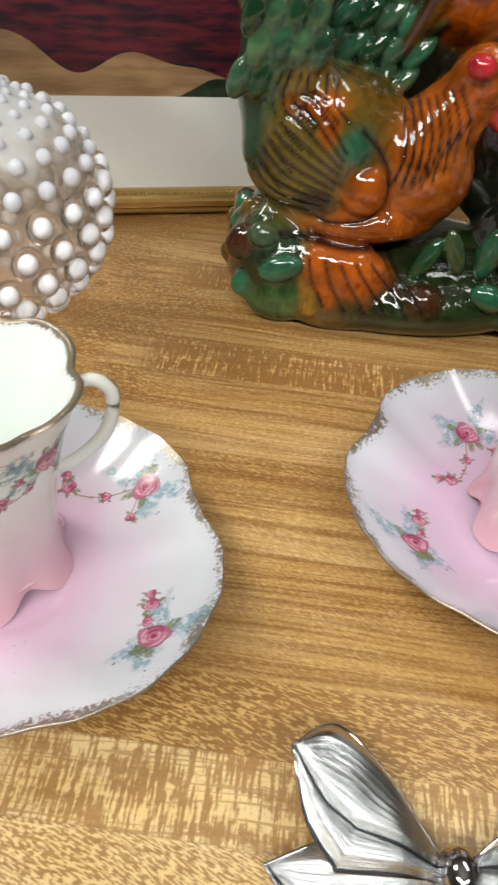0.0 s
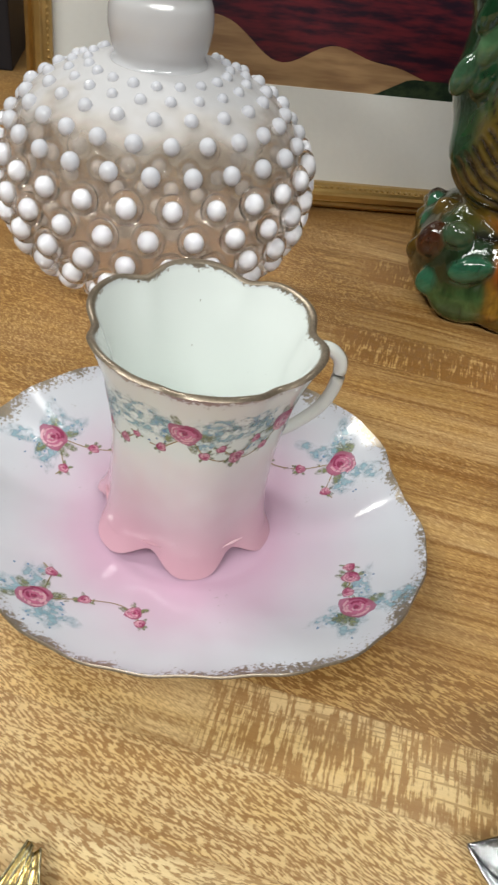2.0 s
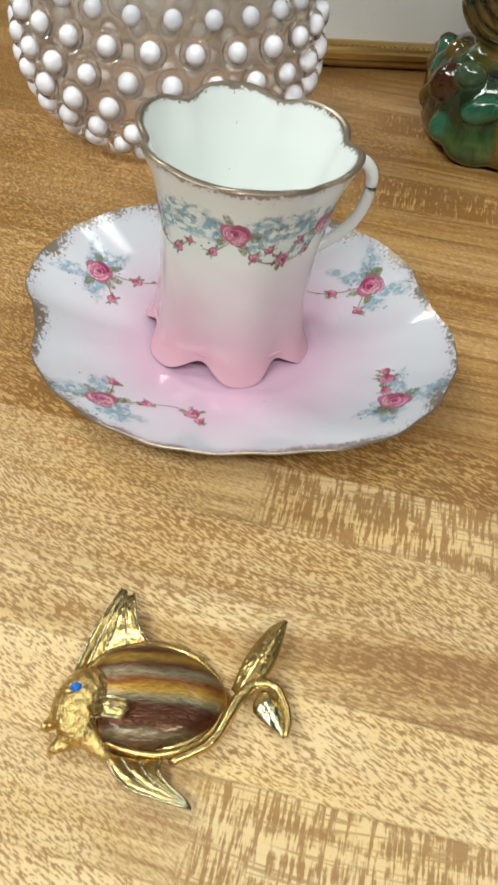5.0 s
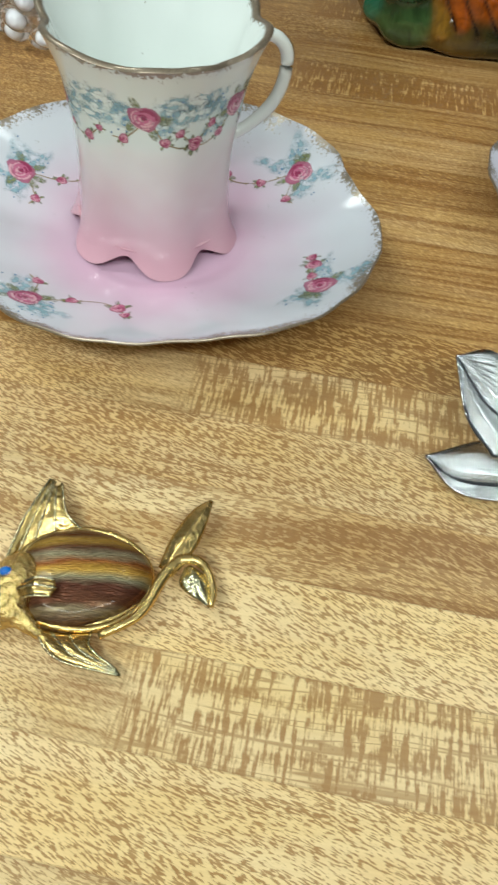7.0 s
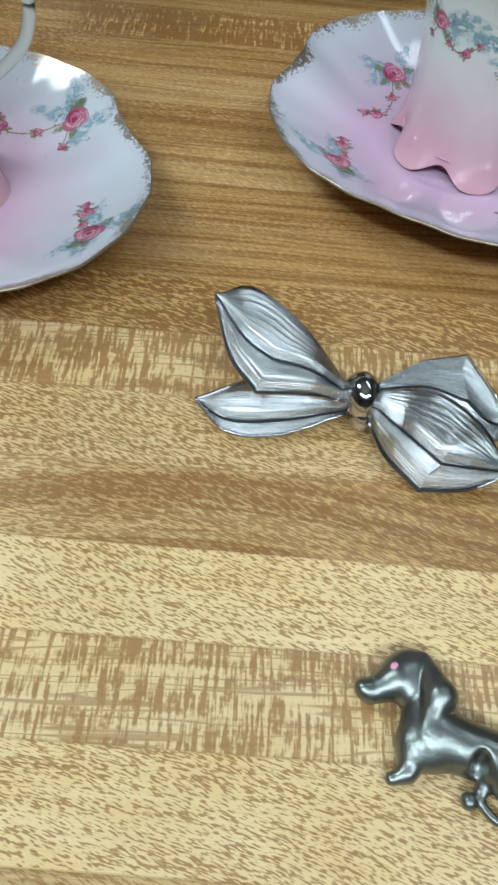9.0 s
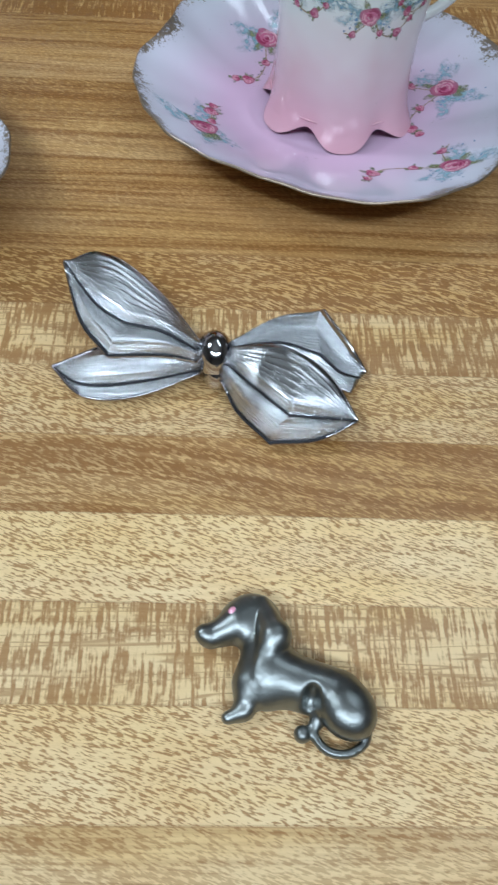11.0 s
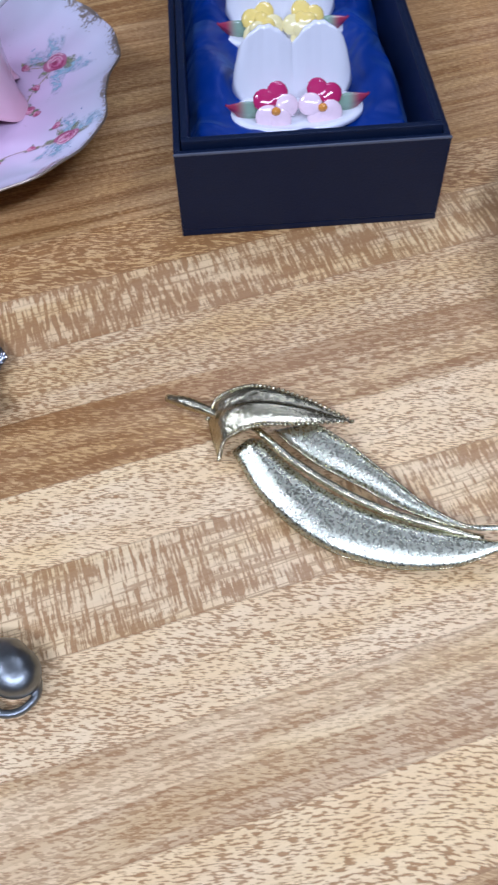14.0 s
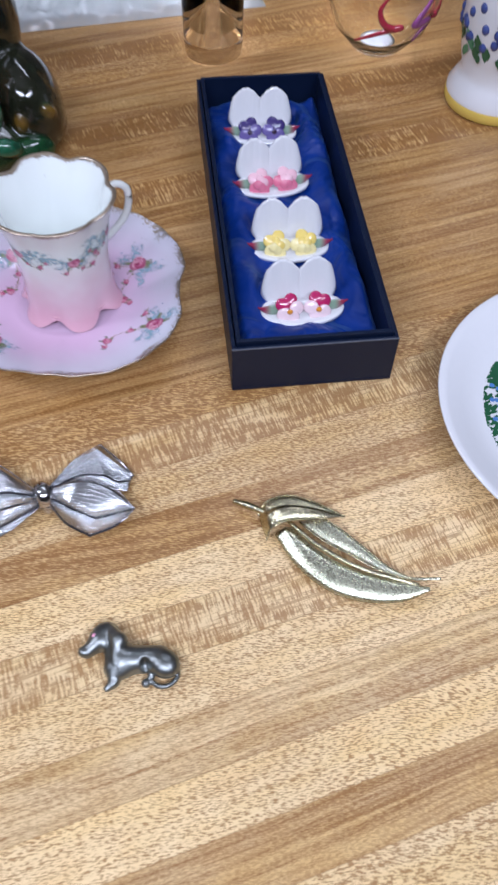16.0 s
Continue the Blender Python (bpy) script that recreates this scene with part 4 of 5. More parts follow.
def feather_strokes():
    """Glaze lines of the front bird, drawn in x and z, each with its half width."""
    rows = []
    for i in range(10):
        t = i / 9
        a, b = (-0.067 + 0.020 * t, 0.066 + 0.034 * t), (-0.032 + 0.006 * t, 0.050 + 0.030 * t)
        mid = ((a[0] + b[0]) / 2 - 0.006 + 0.004 * t, (a[1] + b[1]) / 2 - 0.004 + 0.010 * t)
        rows.append(([a, mid, b], 0.0011 - 0.0003 * t))
        if i % 2:
            rows.append(([(a[0] + 0.004, a[1] + 0.001), (mid[0] + 0.002, mid[1] + 0.002)], 0.0006))
    for i in range(8):
        t = i / 7
        top, foot = (-0.003 + 0.019 * t, 0.094 + 0.012 * t), (-0.005 + 0.029 * t, 0.066 - 0.006 * math.sin(3.1 * t) + 0.018 * t)
        mid = ((top[0] + foot[0]) / 2 + 0.0025, (top[1] + foot[1]) / 2)
        rows += [([top, mid, foot], 0.0006), ([mid, (mid[0] - 0.003, foot[1] + 0.002)], 0.0005)]
    for i in range(7):
        t = i / 6
        rows.append(([(-0.055 + 0.022 * t, 0.108 - 0.002 * t), (-0.058 + 0.026 * t, 0.098 - 0.001 * t), (-0.056 + 0.030 * t, 0.091)], 0.0006))
    for i in range(6):
        rows.append(([(-0.036 + 0.007 * i, 0.034), (-0.034 + 0.0085 * i, 0.025), (-0.028 + 0.0095 * i, 0.014)], 0.0007))
    rows.append(([(-0.020, 0.088), (-0.010, 0.078), (-0.0055, 0.066), (-0.009, 0.055), (-0.018, 0.0505), (-0.032, 0.0490)], 0.0012))
    rows.append(([(-0.050, 0.0415), (-0.030, 0.0400), (-0.008, 0.0390), (0.010, 0.0400)], 0.0012))
    return [(smooth_path(pts, 14), w) for pts, w in rows]


def rooster():
    p = [("e", (0.012, 0.392, 0.012), (0.083, 0.048, 0.022), (0, 0, 0), (0.018, 0.030, 0.010))]
    p += [("e", (-0.052, 0.390, 0.022), (0.021, 0.036, 0.026), (0, 10, 0), (0.020, 0.024, 0.008)), ("e", (0.070, 0.392, 0.026), (0.024, 0.036, 0.034), (0, -8, 0), DK), ("e", (-0.046, 0.384, 0.028), (0.022, 0.030, 0.020), (0, 0, 0), (0.02, 0.05, 0.02))]
    # body, wing, breast, neck and head of the front bird
    p += [("e", (-0.026, 0.388, 0.070), (0.040, 0.028, 0.034), (0, 20, 0), AM), ("e", (-0.038, 0.377, 0.076), (0.031, 0.019, 0.031), (0, 25, 0), AM), ("e", (-0.057, 0.384, 0.094), (0.0155, 0.020, 0.028), (0, -12, 0), G1), ("e", (-0.014, 0.382, 0.047), (0.036, 0.025, 0.013), (0, 0, 0), OR),
          ("e", (0.008, 0.384, 0.066), (0.026, 0.025, 0.026), (0, -20, 0), OR), ("c", (0.008, 0.382, 0.074), (0.024, 0.377, 0.104), 0.021, 0.012, OR), ("e", (0.027, 0.374, 0.110), (0.013, 0.012, 0.012), (0, 0, 0), OR),
          ("c", (0.037, 0.372, 0.108), (0.050, 0.370, 0.103), 0.005, 0.001, YE), ("E", (0.021, 0.3620, 0.116), (0.0060, 0.005, 0.0050), (0, 0, 0), RD), ("e", (0.036, 0.371, 0.097), (0.004, 0.004, 0.008), (0, 0, 0), RD),
          ("E", (-0.0155, 0.3640, 0.0625), (0.0115, 0.0090, 0.0120), (0, 20, 0), OR)]
    # sweeping tail of overlapping scales
    for x, z, col in ((-0.052, 0.100, AM), (-0.062, 0.115, G1), (-0.068, 0.135, G1), (-0.066, 0.155, G1), (-0.056, 0.172, G1)):
        p.append(("e", (x + 0.006, 0.386, z), (0.015, 0.020, 0.020), (0, -15, 0), col))
    for row in range(8):
        for col in range(4):
            z = 0.104 + 0.0115 * row
            x = -0.0715 + 0.0080 * col + 0.0040 * (row % 2) + 0.004 * math.sin(row * 0.7)
            p.append(("E", (x, 0.3650 + 0.0012 * col, z), (0.0048, 0.0040, 0.0088), (0, 18, 0), (G2, (0.06, 0.13, 0.06), G1, (0.03, 0.09, 0.05))[(row + 2 * col) % 4]))
    # second bird behind: feathered back and orange neck
    p += [("e", (-0.010, 0.416, 0.118), (0.046, 0.018, 0.052), (0, 20, 0), DK), ("e", (0.022, 0.410, 0.142), (0.030, 0.024, 0.030), (0, 0, 0), OR), ("e", (0.050, 0.410, 0.085), (0.030, 0.022, 0.055), (0, -10, 0), DK)]
    for i in range(30):
        a, b = i % 5, i // 5
        p.append(("E", (-0.040 + 0.0095 * a + 0.005 * b, 0.399 - 0.0006 * a, 0.098 + 0.0125 * b), (0.0040, 0.0050, 0.0092), (0, 40, 0), (G1, G2, MINT)[(a + b) % 3]))
    for i in range(6):
        p.append(("C", (0.008 + 0.004 * i, 0.387, 0.146), (-0.004 + 0.003 * i, 0.395, 0.112 + 0.004 * i), 0.002, 0.0028, (BR, AM)[i % 2]))
    # leg feathers, roots, a snail-like knob and leaves on the mound
    for i in range(6):
        p.append(("C", (-0.038 + 0.0052 * i, 0.3620, 0.036), (-0.034 + 0.0085 * i, 0.3500, 0.012 + 0.004 * (i % 2)), 0.0036, 0.0034, (YE, OR, BR, OR, OR, BR)[i]))
    p += [("e", (-0.018, 0.360, 0.025), (0.022, 0.012, 0.014), (0, 15, 0), OR), ("E", (0.016, 0.352, 0.016), (0.012, 0.008, 0.010), (0, 0, 0), BR), ("E", (-0.048, 0.354, 0.028), (0.010, 0.004, 0.006), (0, -20, 0), MINT),
          ("E", (-0.066, 0.366, 0.034), (0.007, 0.006, 0.009), (0, 20, 0), BR), ("E", (-0.062, 0.362, 0.016), (0.008, 0.005, 0.007), (0, -30, 0), MINT), ("E", (-0.056, 0.362, 0.040), (0.007, 0.006, 0.006), (0, 10, 0), G2), ("E", (0.046, 0.349, 0.024), (0.010, 0.005, 0.006), (0, 15, 0), (0.02, 0.12, 0.06)), ("e", (-0.046, 0.358, 0.011), (0.016, 0.007, 0.011), (0, 0, 0), (0.05, 0.10, 0.03)),
          ("e", (-0.022, 0.354, 0.009), (0.018, 0.006, 0.009), (0, 0, 0), AM), ("E", (0.062, 0.354, 0.014), (0.015, 0.007, 0.010), (0, 0, 0), G1),
          ("E", (0.016, 0.358, 0.036), (0.0045, 0.004, 0.012), (0, 25, 0), G1), ("E", (0.028, 0.358, 0.040), (0.0045, 0.004, 0.012), (0, -20, 0), (0.05, 0.08, 0.03)), ("E", (0.044, 0.360, 0.040), (0.006, 0.005, 0.013), (0, 10, 0), (0.03, 0.10, 0.05))]
    # leaves and roots pressed over both ends of the mound
    rnd = random.Random(21)
    for cx, cz, n in ((-0.052, 0.022, 22), (0.070, 0.024, 30)):
        for i in range(n):
            a, b = radians(rnd.uniform(150, 380)), rnd.uniform(0.25, 1.0)
            x, y = cx + 0.018 * math.cos(a) * b, 0.391 + 0.036 * math.sin(a) * b
            z = cz + 0.026 * math.sqrt(max(0, 1 - b * b)) - 0.006 * b
            p.append(("E", (x, y, max(0.004, z)), (rnd.uniform(0.004, 0.007), 0.0040, rnd.uniform(0.005, 0.009)), (rnd.uniform(-40, 40), rnd.uniform(-60, 60), 0), rnd.choice((G1, G2, DK, BR, MINT, AM))))
    me = blob(p, (-0.100, 0.325, -0.012), (0.112, 0.455, 0.200), 0.0011, 0.0040)
    me.materials.append(MAJOLICA)
    co = np.empty(len(me.vertices) * 3)
    me.vertices.foreach_get("co", co)
    co = co.reshape(-1, 3)
    nor = np.empty(len(me.vertices) * 3)
    me.vertex_normals.foreach_get("vector", nor)
    nor = nor.reshape(-1, 3)
    layer = me.color_attributes["ground"]
    col = np.empty(len(me.vertices) * 4)
    layer.data.foreach_get("color", col)
    col = col.reshape(-1, 4)
    x, y, z = co.T
    front = (y < 0.392) & (nor[:, 1] < 0.35)
    # painted grounds of the front bird: centre, half sizes, colour
    for cx, cz, rx, rz, ink in ((-0.046, 0.066, 0.022, 0.022, OLIVE), (-0.066, 0.080, 0.007, 0.022, G1), (-0.036, 0.086, 0.020, 0.014, OLIVE), (-0.040, 0.097, 0.013, 0.006, OR), (-0.034, 0.088, 0.005, 0.007, OR),
                                (-0.022, 0.082, 0.008, 0.008, MINT), (-0.046, 0.104, 0.010, 0.006, AM), (-0.036, 0.057, 0.010, 0.006, DK), (-0.0155, 0.0615, 0.010, 0.010, OR), (0.010, 0.078, 0.020, 0.020, (0.34, 0.085, 0.008))):
        d = ((x - cx) / rx) ** 2 + ((z - cz) / rz) ** 2
        w = np.where(front & (z > 0.040), np.exp(-d ** 2), 0)[:, None]
        col[:, :3] = col[:, :3] * (1 - w) + np.array(ink) * w
    pq = np.stack([x, z], 1)
    for path, half in feather_strokes():
        near = front & (np.abs(x - path[:, 0].mean()) < 0.03) & (np.abs(z - path[:, 1].mean()) < 0.03)
        q = pq[near]
        best = np.full(len(q), 1.0)
        for a, b in zip(path, path[1:]):
            t = np.clip(((q - a) @ (b - a)) / ((b - a) @ (b - a)), 0, 1)
            best = np.minimum(best, np.linalg.norm(q - a - t[:, None] * (b - a), axis=1))
        w = np.exp(-(best / half) ** 2)[:, None]
        col[near, :3] = col[near, :3] * (1 - 0.92 * w) + np.array(INK) * 0.92 * w
        co[near] -= nor[near] * w * 0.0008
    co[:, 2] = np.maximum(co[:, 2], 0.0)
    me.vertices.foreach_set("co", co.ravel())
    layer.data.foreach_set("color", col.ravel())
    return tagged(new("rooster_figurine", me), "glossy green and orange glazed ceramic rooster figurine on leafy mound", "figurine")


rooster()


# ---- bow brooch ----
def bow_brooch():
    ob = thing("bow_brooch", pose(-0.0085, 0.108, 0), "silver-toned ribbon bow brooch with polished round knot", "brooch")
    K = (0.0, 0.0, 0.010)

    def crisp(c):
        """Draws the path tight round its third point, as a pressed fold turns."""
        a, k, b = c[1], c[2], c[3]
        near = [tuple(q + (o - q) * 0.14 for q, o in zip(k, e)) for e in (a, b)]
        return [c[0], a, near[0], k, near[1], b, *c[4:]]

    def petal(curves, label=""):
        curves = [crisp(c) if len(c) == 5 else c for c in curves]
        n = len(curves)
        q = part("ribbon_loop", rails(curves, 30, 7, 0.0003), SILVER, ob, label)
        thicken(q, 0.0006)
        for c in (curves[0], curves[-1]):
            part("rolled_edge", tube([(*p, 0.0005) for p in c], 26, 6), SILVER_SMOOTH, q)
        # thin dark tubes stand in for shade under the fold and edge
        for c in (curves[3], curves[5]) if n > 5 else curves[-2:-1]:
            part("fold_line", tube([(x, y, z + 0.0002, 0.00042 if 0 < i < len(c) - 1 else 0.0002) for i, (x, y, z) in enumerate(c)], 30, 6), FOLD_SHADE, q, "thin dark line drawn in as shade of the fold")
        return q
    # lower left, upper left, upper right, lower right
    tip = (-0.0442, 0.0028, 0.0045)
    petal([[(-0.004, 0.002, 0.006), (-0.024, 0.0095, 0.006), tip], [(-0.004, -0.001, 0.009), (-0.024, 0.0025, 0.0095), tip],
           [(-0.004, -0.002, 0.008), (-0.022, -0.0035, 0.0075), (-0.036, -0.0025, 0.006), tip], [(-0.004, -0.0022, 0.006), (-0.022, -0.0048, 0.0050), (-0.036, -0.0038, 0.004), tip],
           [(-0.004, -0.003, 0.006), (-0.022, -0.0078, 0.003), (-0.036, -0.0068, 0.003), tip]])
    tip = (-0.0390, 0.0225, 0.024)
    petal([[(-0.003, 0.005, 0.008), (-0.014, 0.024, 0.010), (-0.027, 0.033, 0.016), tip], [(-0.004, 0.004, 0.0110), (-0.016, 0.018, 0.019), (-0.029, 0.026, 0.0240), tip],
           [(-0.004, 0.002, 0.012), (-0.014, 0.0055, 0.0175), (-0.0235, 0.0085, 0.0190), (-0.0305, 0.0135, 0.0215), tip], [(-0.004, 0.001, 0.010), (-0.014, 0.0042, 0.0150), (-0.0240, 0.0070, 0.0160), (-0.0315, 0.0125, 0.0185), tip],
           [(-0.004, 0.000, 0.010), (-0.014, 0.0005, 0.0150), (-0.0270, 0.0015, 0.0155), (-0.0335, 0.0100, 0.0190), tip], [(-0.004, -0.001, 0.008), (-0.014, -0.0012, 0.0115), (-0.0285, -0.0010, 0.0120), (-0.0355, 0.0085, 0.0160), tip]])
    tip = (0.0420, -0.004, 0.004)
    petal([[(0.004, 0.004, 0.007), (0.018, 0.014, 0.007), (0.0335, 0.0185, 0.006), (0.0395, 0.006, 0.004), tip], [(0.004, 0.003, 0.011), (0.018, 0.010, 0.0130), (0.0305, 0.0125, 0.0120), (0.0365, 0.003, 0.008), tip],
           [(0.004, 0.0025, 0.009), (0.018, 0.0080, 0.0098), (0.0295, 0.0095, 0.0090), (0.0355, 0.001, 0.006), tip],
           [(0.004, 0.002, 0.010), (0.018, 0.003, 0.010), (0.029, -0.001, 0.009), (0.034, -0.005, 0.006), (0.040, -0.006, 0.004)], [(0.004, 0.001, 0.009), (0.018, 0.000, 0.007), (0.028, -0.006, 0.006), (0.034, -0.009, 0.004), (0.037, -0.010, 0.003)]])
    tip = (0.0355, -0.0235, 0.008)
    petal([[(0.004, 0.002, 0.009), (0.018, 0.001, 0.010), (0.030, -0.008, 0.009), tip], [(0.004, 0.000, 0.0125), (0.017, -0.004, 0.0170), (0.0285, -0.0125, 0.0145), tip],
           [(0.002, -0.002, 0.012), (0.010, -0.012, 0.0145), (0.0185, -0.0205, 0.0130), (0.0260, -0.0215, 0.0115), tip], [(0.002, -0.0025, 0.010), (0.009, -0.0132, 0.0115), (0.0175, -0.0222, 0.0100), (0.0260, -0.0228, 0.0090), tip],
           [(0.001, -0.004, 0.010), (0.0065, -0.0145, 0.0100), (0.0140, -0.0238, 0.0075), (0.0250, -0.0250, 0.0075), tip], [(0.001, -0.005, 0.007), (0.0045, -0.0158, 0.0050), (0.0125, -0.0256, 0.0030), (0.0250, -0.0264, 0.0045), tip]])
    part("knot", ball(K, (0.0052, 0.0068, 0.0064), n=28), SILVER_SMOOTH, ob, "mirror-polished round knot")
    part("knot_band", ball((0, -0.0035, 0.006), (0.0036, 0.0042, 0.005), n=20), SILVER_SMOOTH, ob)
    part("pin_bar", tube([(-0.022, 0.003, 0.0022, 0.0008), (0, 0.001, 0.0022, 0.0008), (0.020, -0.001, 0.0022, 0.0008)], 12, 8), SILVER_SMOOTH, ob)
    for x in (-0.020, 0.018):
        part("pin_post", tube([(x, 0.001, 0.0, 0.0012), (x, 0.001, 0.003, 0.0012), (x, 0.001, 0.006, 0.0012)], 6, 8), SILVER_SMOOTH, ob)
    return ob


bow_brooch()


# ---- dachshund brooch ----
def dog_brooch():
    c = (0.3, 0.3, 0.3)
    p = [("e", (-0.0062, 0.0340, 0.0040), (0.0062, 0.0056, 0.0045), (0, 0, 15), c), ("c", (-0.0095, 0.0325, 0.0038), (-0.0152, 0.0306, 0.0034), 0.0042, 0.0028, c),
         ("e", (-0.0172, 0.0312, 0.0044), (0.0014, 0.0015, 0.0014), (0, 0, 0), c), ("c", (-0.0040, 0.0330, 0.0030), (-0.0030, 0.0220, 0.0032), 0.0046, 0.0062, c),
         ("e", (-0.0045, 0.0200, 0.0034), (0.0062, 0.0068, 0.0046), (0, 0, 0), c), ("c", (-0.0020, 0.0205, 0.0032), (0.0110, 0.0150, 0.0034), 0.0060, 0.0056, c),
         ("E", (0.0120, 0.0118, 0.0050), (0.0060, 0.0070, 0.0050), (0, 0, 30), c), ("c", (-0.0085, 0.0190, 0.0035), (-0.0098, 0.0140, 0.0028), 0.0030, 0.0017, c),
         ("c", (-0.0095, 0.0135, 0.0024), (-0.0130, 0.0128, 0.0022), 0.0016, 0.0014, c), ("E", (0.0022, 0.0080, 0.0024), (0.0018, 0.0019, 0.0018), (0, 0, 0), c),
         ("C", (0.0070, 0.0120, 0.0030), (0.0045, 0.0088, 0.0022), 0.0022, 0.0013, c),
         ("e", (0.0042, 0.0125, 0.0090), (0.0021, 0.0040, 0.0050), (0, 0, -15), c, "cut"),
         ("C", (-0.0035, 0.0362, 0.0062), (-0.0018, 0.0275, 0.0084), 0.0019, 0.0037, c), ("C", (-0.0018, 0.0275, 0.0084), (-0.0062, 0.0198, 0.0074), 0.0037, 0.0013, c)]
    tail = [(0.0165, 0.0085), (0.0150, 0.0050), (0.0110, 0.0032), (0.0070, 0.0042), (0.0048, 0.0072), (0.0045, 0.0092)]
    tail = smooth_path(tail, 16).tolist()
    for (x0, y0), (x1, y1) in zip(tail, tail[1:]):
        p.append(("C", (x0, y0, 0.0022), (x1, y1, 0.0024), 0.00085, 0.00085, c))
    me = blob(p, (-0.021, 0.000, -0.004), (0.021, 0.043, 0.013), 0.00038, 0.0022)
    me.materials.append(PEWTER)
    ob = new("dog_brooch", me)
    tagged(ob, "dark pewter dachshund brooch with tiny pink crystal eye", "brooch")
    part("eye", ball((-0.0100, 0.0343, 0.0074), (0.0013, 0.0013, 0.0009), n=10), GEM_PINK, ob, "pink crystal eye")
    return ob


dog_brooch()


# ---- fish brooch ----
def fish_brooch():
    ob = thing("fish_brooch", pose(-0.1345, 0.0640, 0), "gold-toned angelfish brooch with striped enamel body and blue eye", "brooch")

    def dome(u, v):
        a, r = 2 * math.pi * u, math.sin(v * math.pi / 2)
        k = 1 + 0.05 * math.cos(3 * a)
        return (0.0162 * r * k * math.cos(a), 0.0128 * r * k * math.sin(a), 0.0035 + 0.0055 * math.cos(v * math.pi / 2))
    part("cabochon", sheet(dome, 56, 16, wrap_u=True), STRIPED, ob, "striped iridescent brown and gold enamel", at=pose(-0.0030, 0.0005, 0, 0, 0, 6))
    ring = [(-0.0030 + 0.0166 * math.cos(t), 0.0005 + 0.0133 * math.sin(t), 0.0032, 0.00085) for t in np.linspace(0, 2 * math.pi, 26)]
    part("bezel", tube(ring, 70, 8), GOLD, ob)
    part("back_plate", lathe([(0.0005, 0.0018), (0.0136, 0.0018), (0.0142, 0.0026), (0.0136, 0.0034), (0.0005, 0.0034)], 48), GOLD, ob, at=pose(-0.0015, 0.0005, 0))
    me = blob([("e", (-0.0178, -0.0045, 0.0055), (0.0062, 0.0088, 0.0042), (0, 0, -12), (1, 1, 1)), ("c", (-0.019, -0.006, 0.0045), (-0.0242, -0.0105, 0.0035), 0.0030, 0.0014, (1, 1, 1)),
               ("c", (-0.0165, -0.0105, 0.004), (-0.0215, -0.0150, 0.003), 0.0032, 0.0012, (1, 1, 1)), ("c", (-0.0150, -0.011, 0.004), (-0.0100, -0.0145, 0.003), 0.0030, 0.0014, (1, 1, 1)),
               ("e", (-0.0240, -0.0125, 0.005), (0.0042, 0.0011, 0.004), (0, 0, 32), (1, 1, 1), "cut")], (-0.029, -0.020, -0.002), (-0.002, 0.014, 0.012), 0.00045, 0.0012)
    me.materials.append(GOLD_TEX_DEEP)
    part("head", me, None, ob, "pebbled gold head with open mouth")
    part("eye", ball((-0.0192, -0.0030, 0.0092), (0.0016, 0.0014, 0.0010), n=8), GEM_BLUE, ob, "blue crystal eye")

    def fin(name, curves):
        q = part(name, rails(curves, 16, 4, 0.0004), GOLD, ob)
        thicken(q, 0.0007)
        for c in curves:
            part("fin_rib", tube([(*x, 0.00035) for x in c], 14, 6), GOLD_PALE, q)
        return q
    fin("dorsal_fin", [[(-0.0222, 0.0010, 0.003), (-0.0195, 0.0140, 0.006), (-0.0160, 0.0262, 0.006)], [(-0.0195, 0.0055, 0.003), (-0.0172, 0.0155, 0.006), (-0.0150, 0.0260, 0.006)],
                       [(-0.0165, 0.0085, 0.003), (-0.0152, 0.0165, 0.006), (-0.0146, 0.0255, 0.006)], [(-0.0120, 0.0115, 0.003), (-0.0126, 0.0165, 0.006), (-0.0140, 0.0240, 0.006)],
                       [(-0.0050, 0.0132, 0.003), (-0.0098, 0.0166, 0.006), (-0.0128, 0.0252, 0.006)]])
    fin("belly_fin", [[(-0.0110, -0.0135, 0.003), (-0.0040, -0.0205, 0.004), (0.0105, -0.0226, 0.003)], [(-0.0070, -0.0138, 0.003), (-0.0010, -0.0194, 0.0045), (0.0103, -0.0222, 0.003)],
                      [(-0.0030, -0.0138, 0.003), (0.0010, -0.0184, 0.0045), (0.0100, -0.0219, 0.003)], [(0.0020, -0.0130, 0.003), (0.0028, -0.0172, 0.004), (0.0095, -0.0214, 0.003)]])
    fin("side_fin", [[(-0.0150, -0.0056, 0.0090), (-0.0110, -0.0048, 0.0112), (-0.0072, -0.0048, 0.0108)], [(-0.0155, -0.0072, 0.0092), (-0.0110, -0.0070, 0.0118), (-0.0064, -0.0068, 0.0108)], [(-0.0145, -0.0092, 0.0090), (-0.0110, -0.0092, 0.0110), (-0.0074, -0.0088, 0.0105)]])
    q = part("tail_lobe", rails([[(0.0148, 0.0050, 0.004), (0.0170, 0.0130, 0.0055), (0.0212, 0.0210, 0.0060), (0.0250, 0.0245, 0.006)], [(0.0165, 0.0035, 0.005), (0.0203, 0.0115, 0.0072), (0.0235, 0.0190, 0.0070), (0.0255, 0.0245, 0.006)],
                                 [(0.0185, 0.0025, 0.004), (0.0232, 0.0100, 0.0055), (0.0252, 0.0175, 0.0060), (0.0260, 0.0242, 0.006)]], 18, 4), GOLD, ob, "long brushed-gold tail lobe")
    thicken(q, 0.0007)
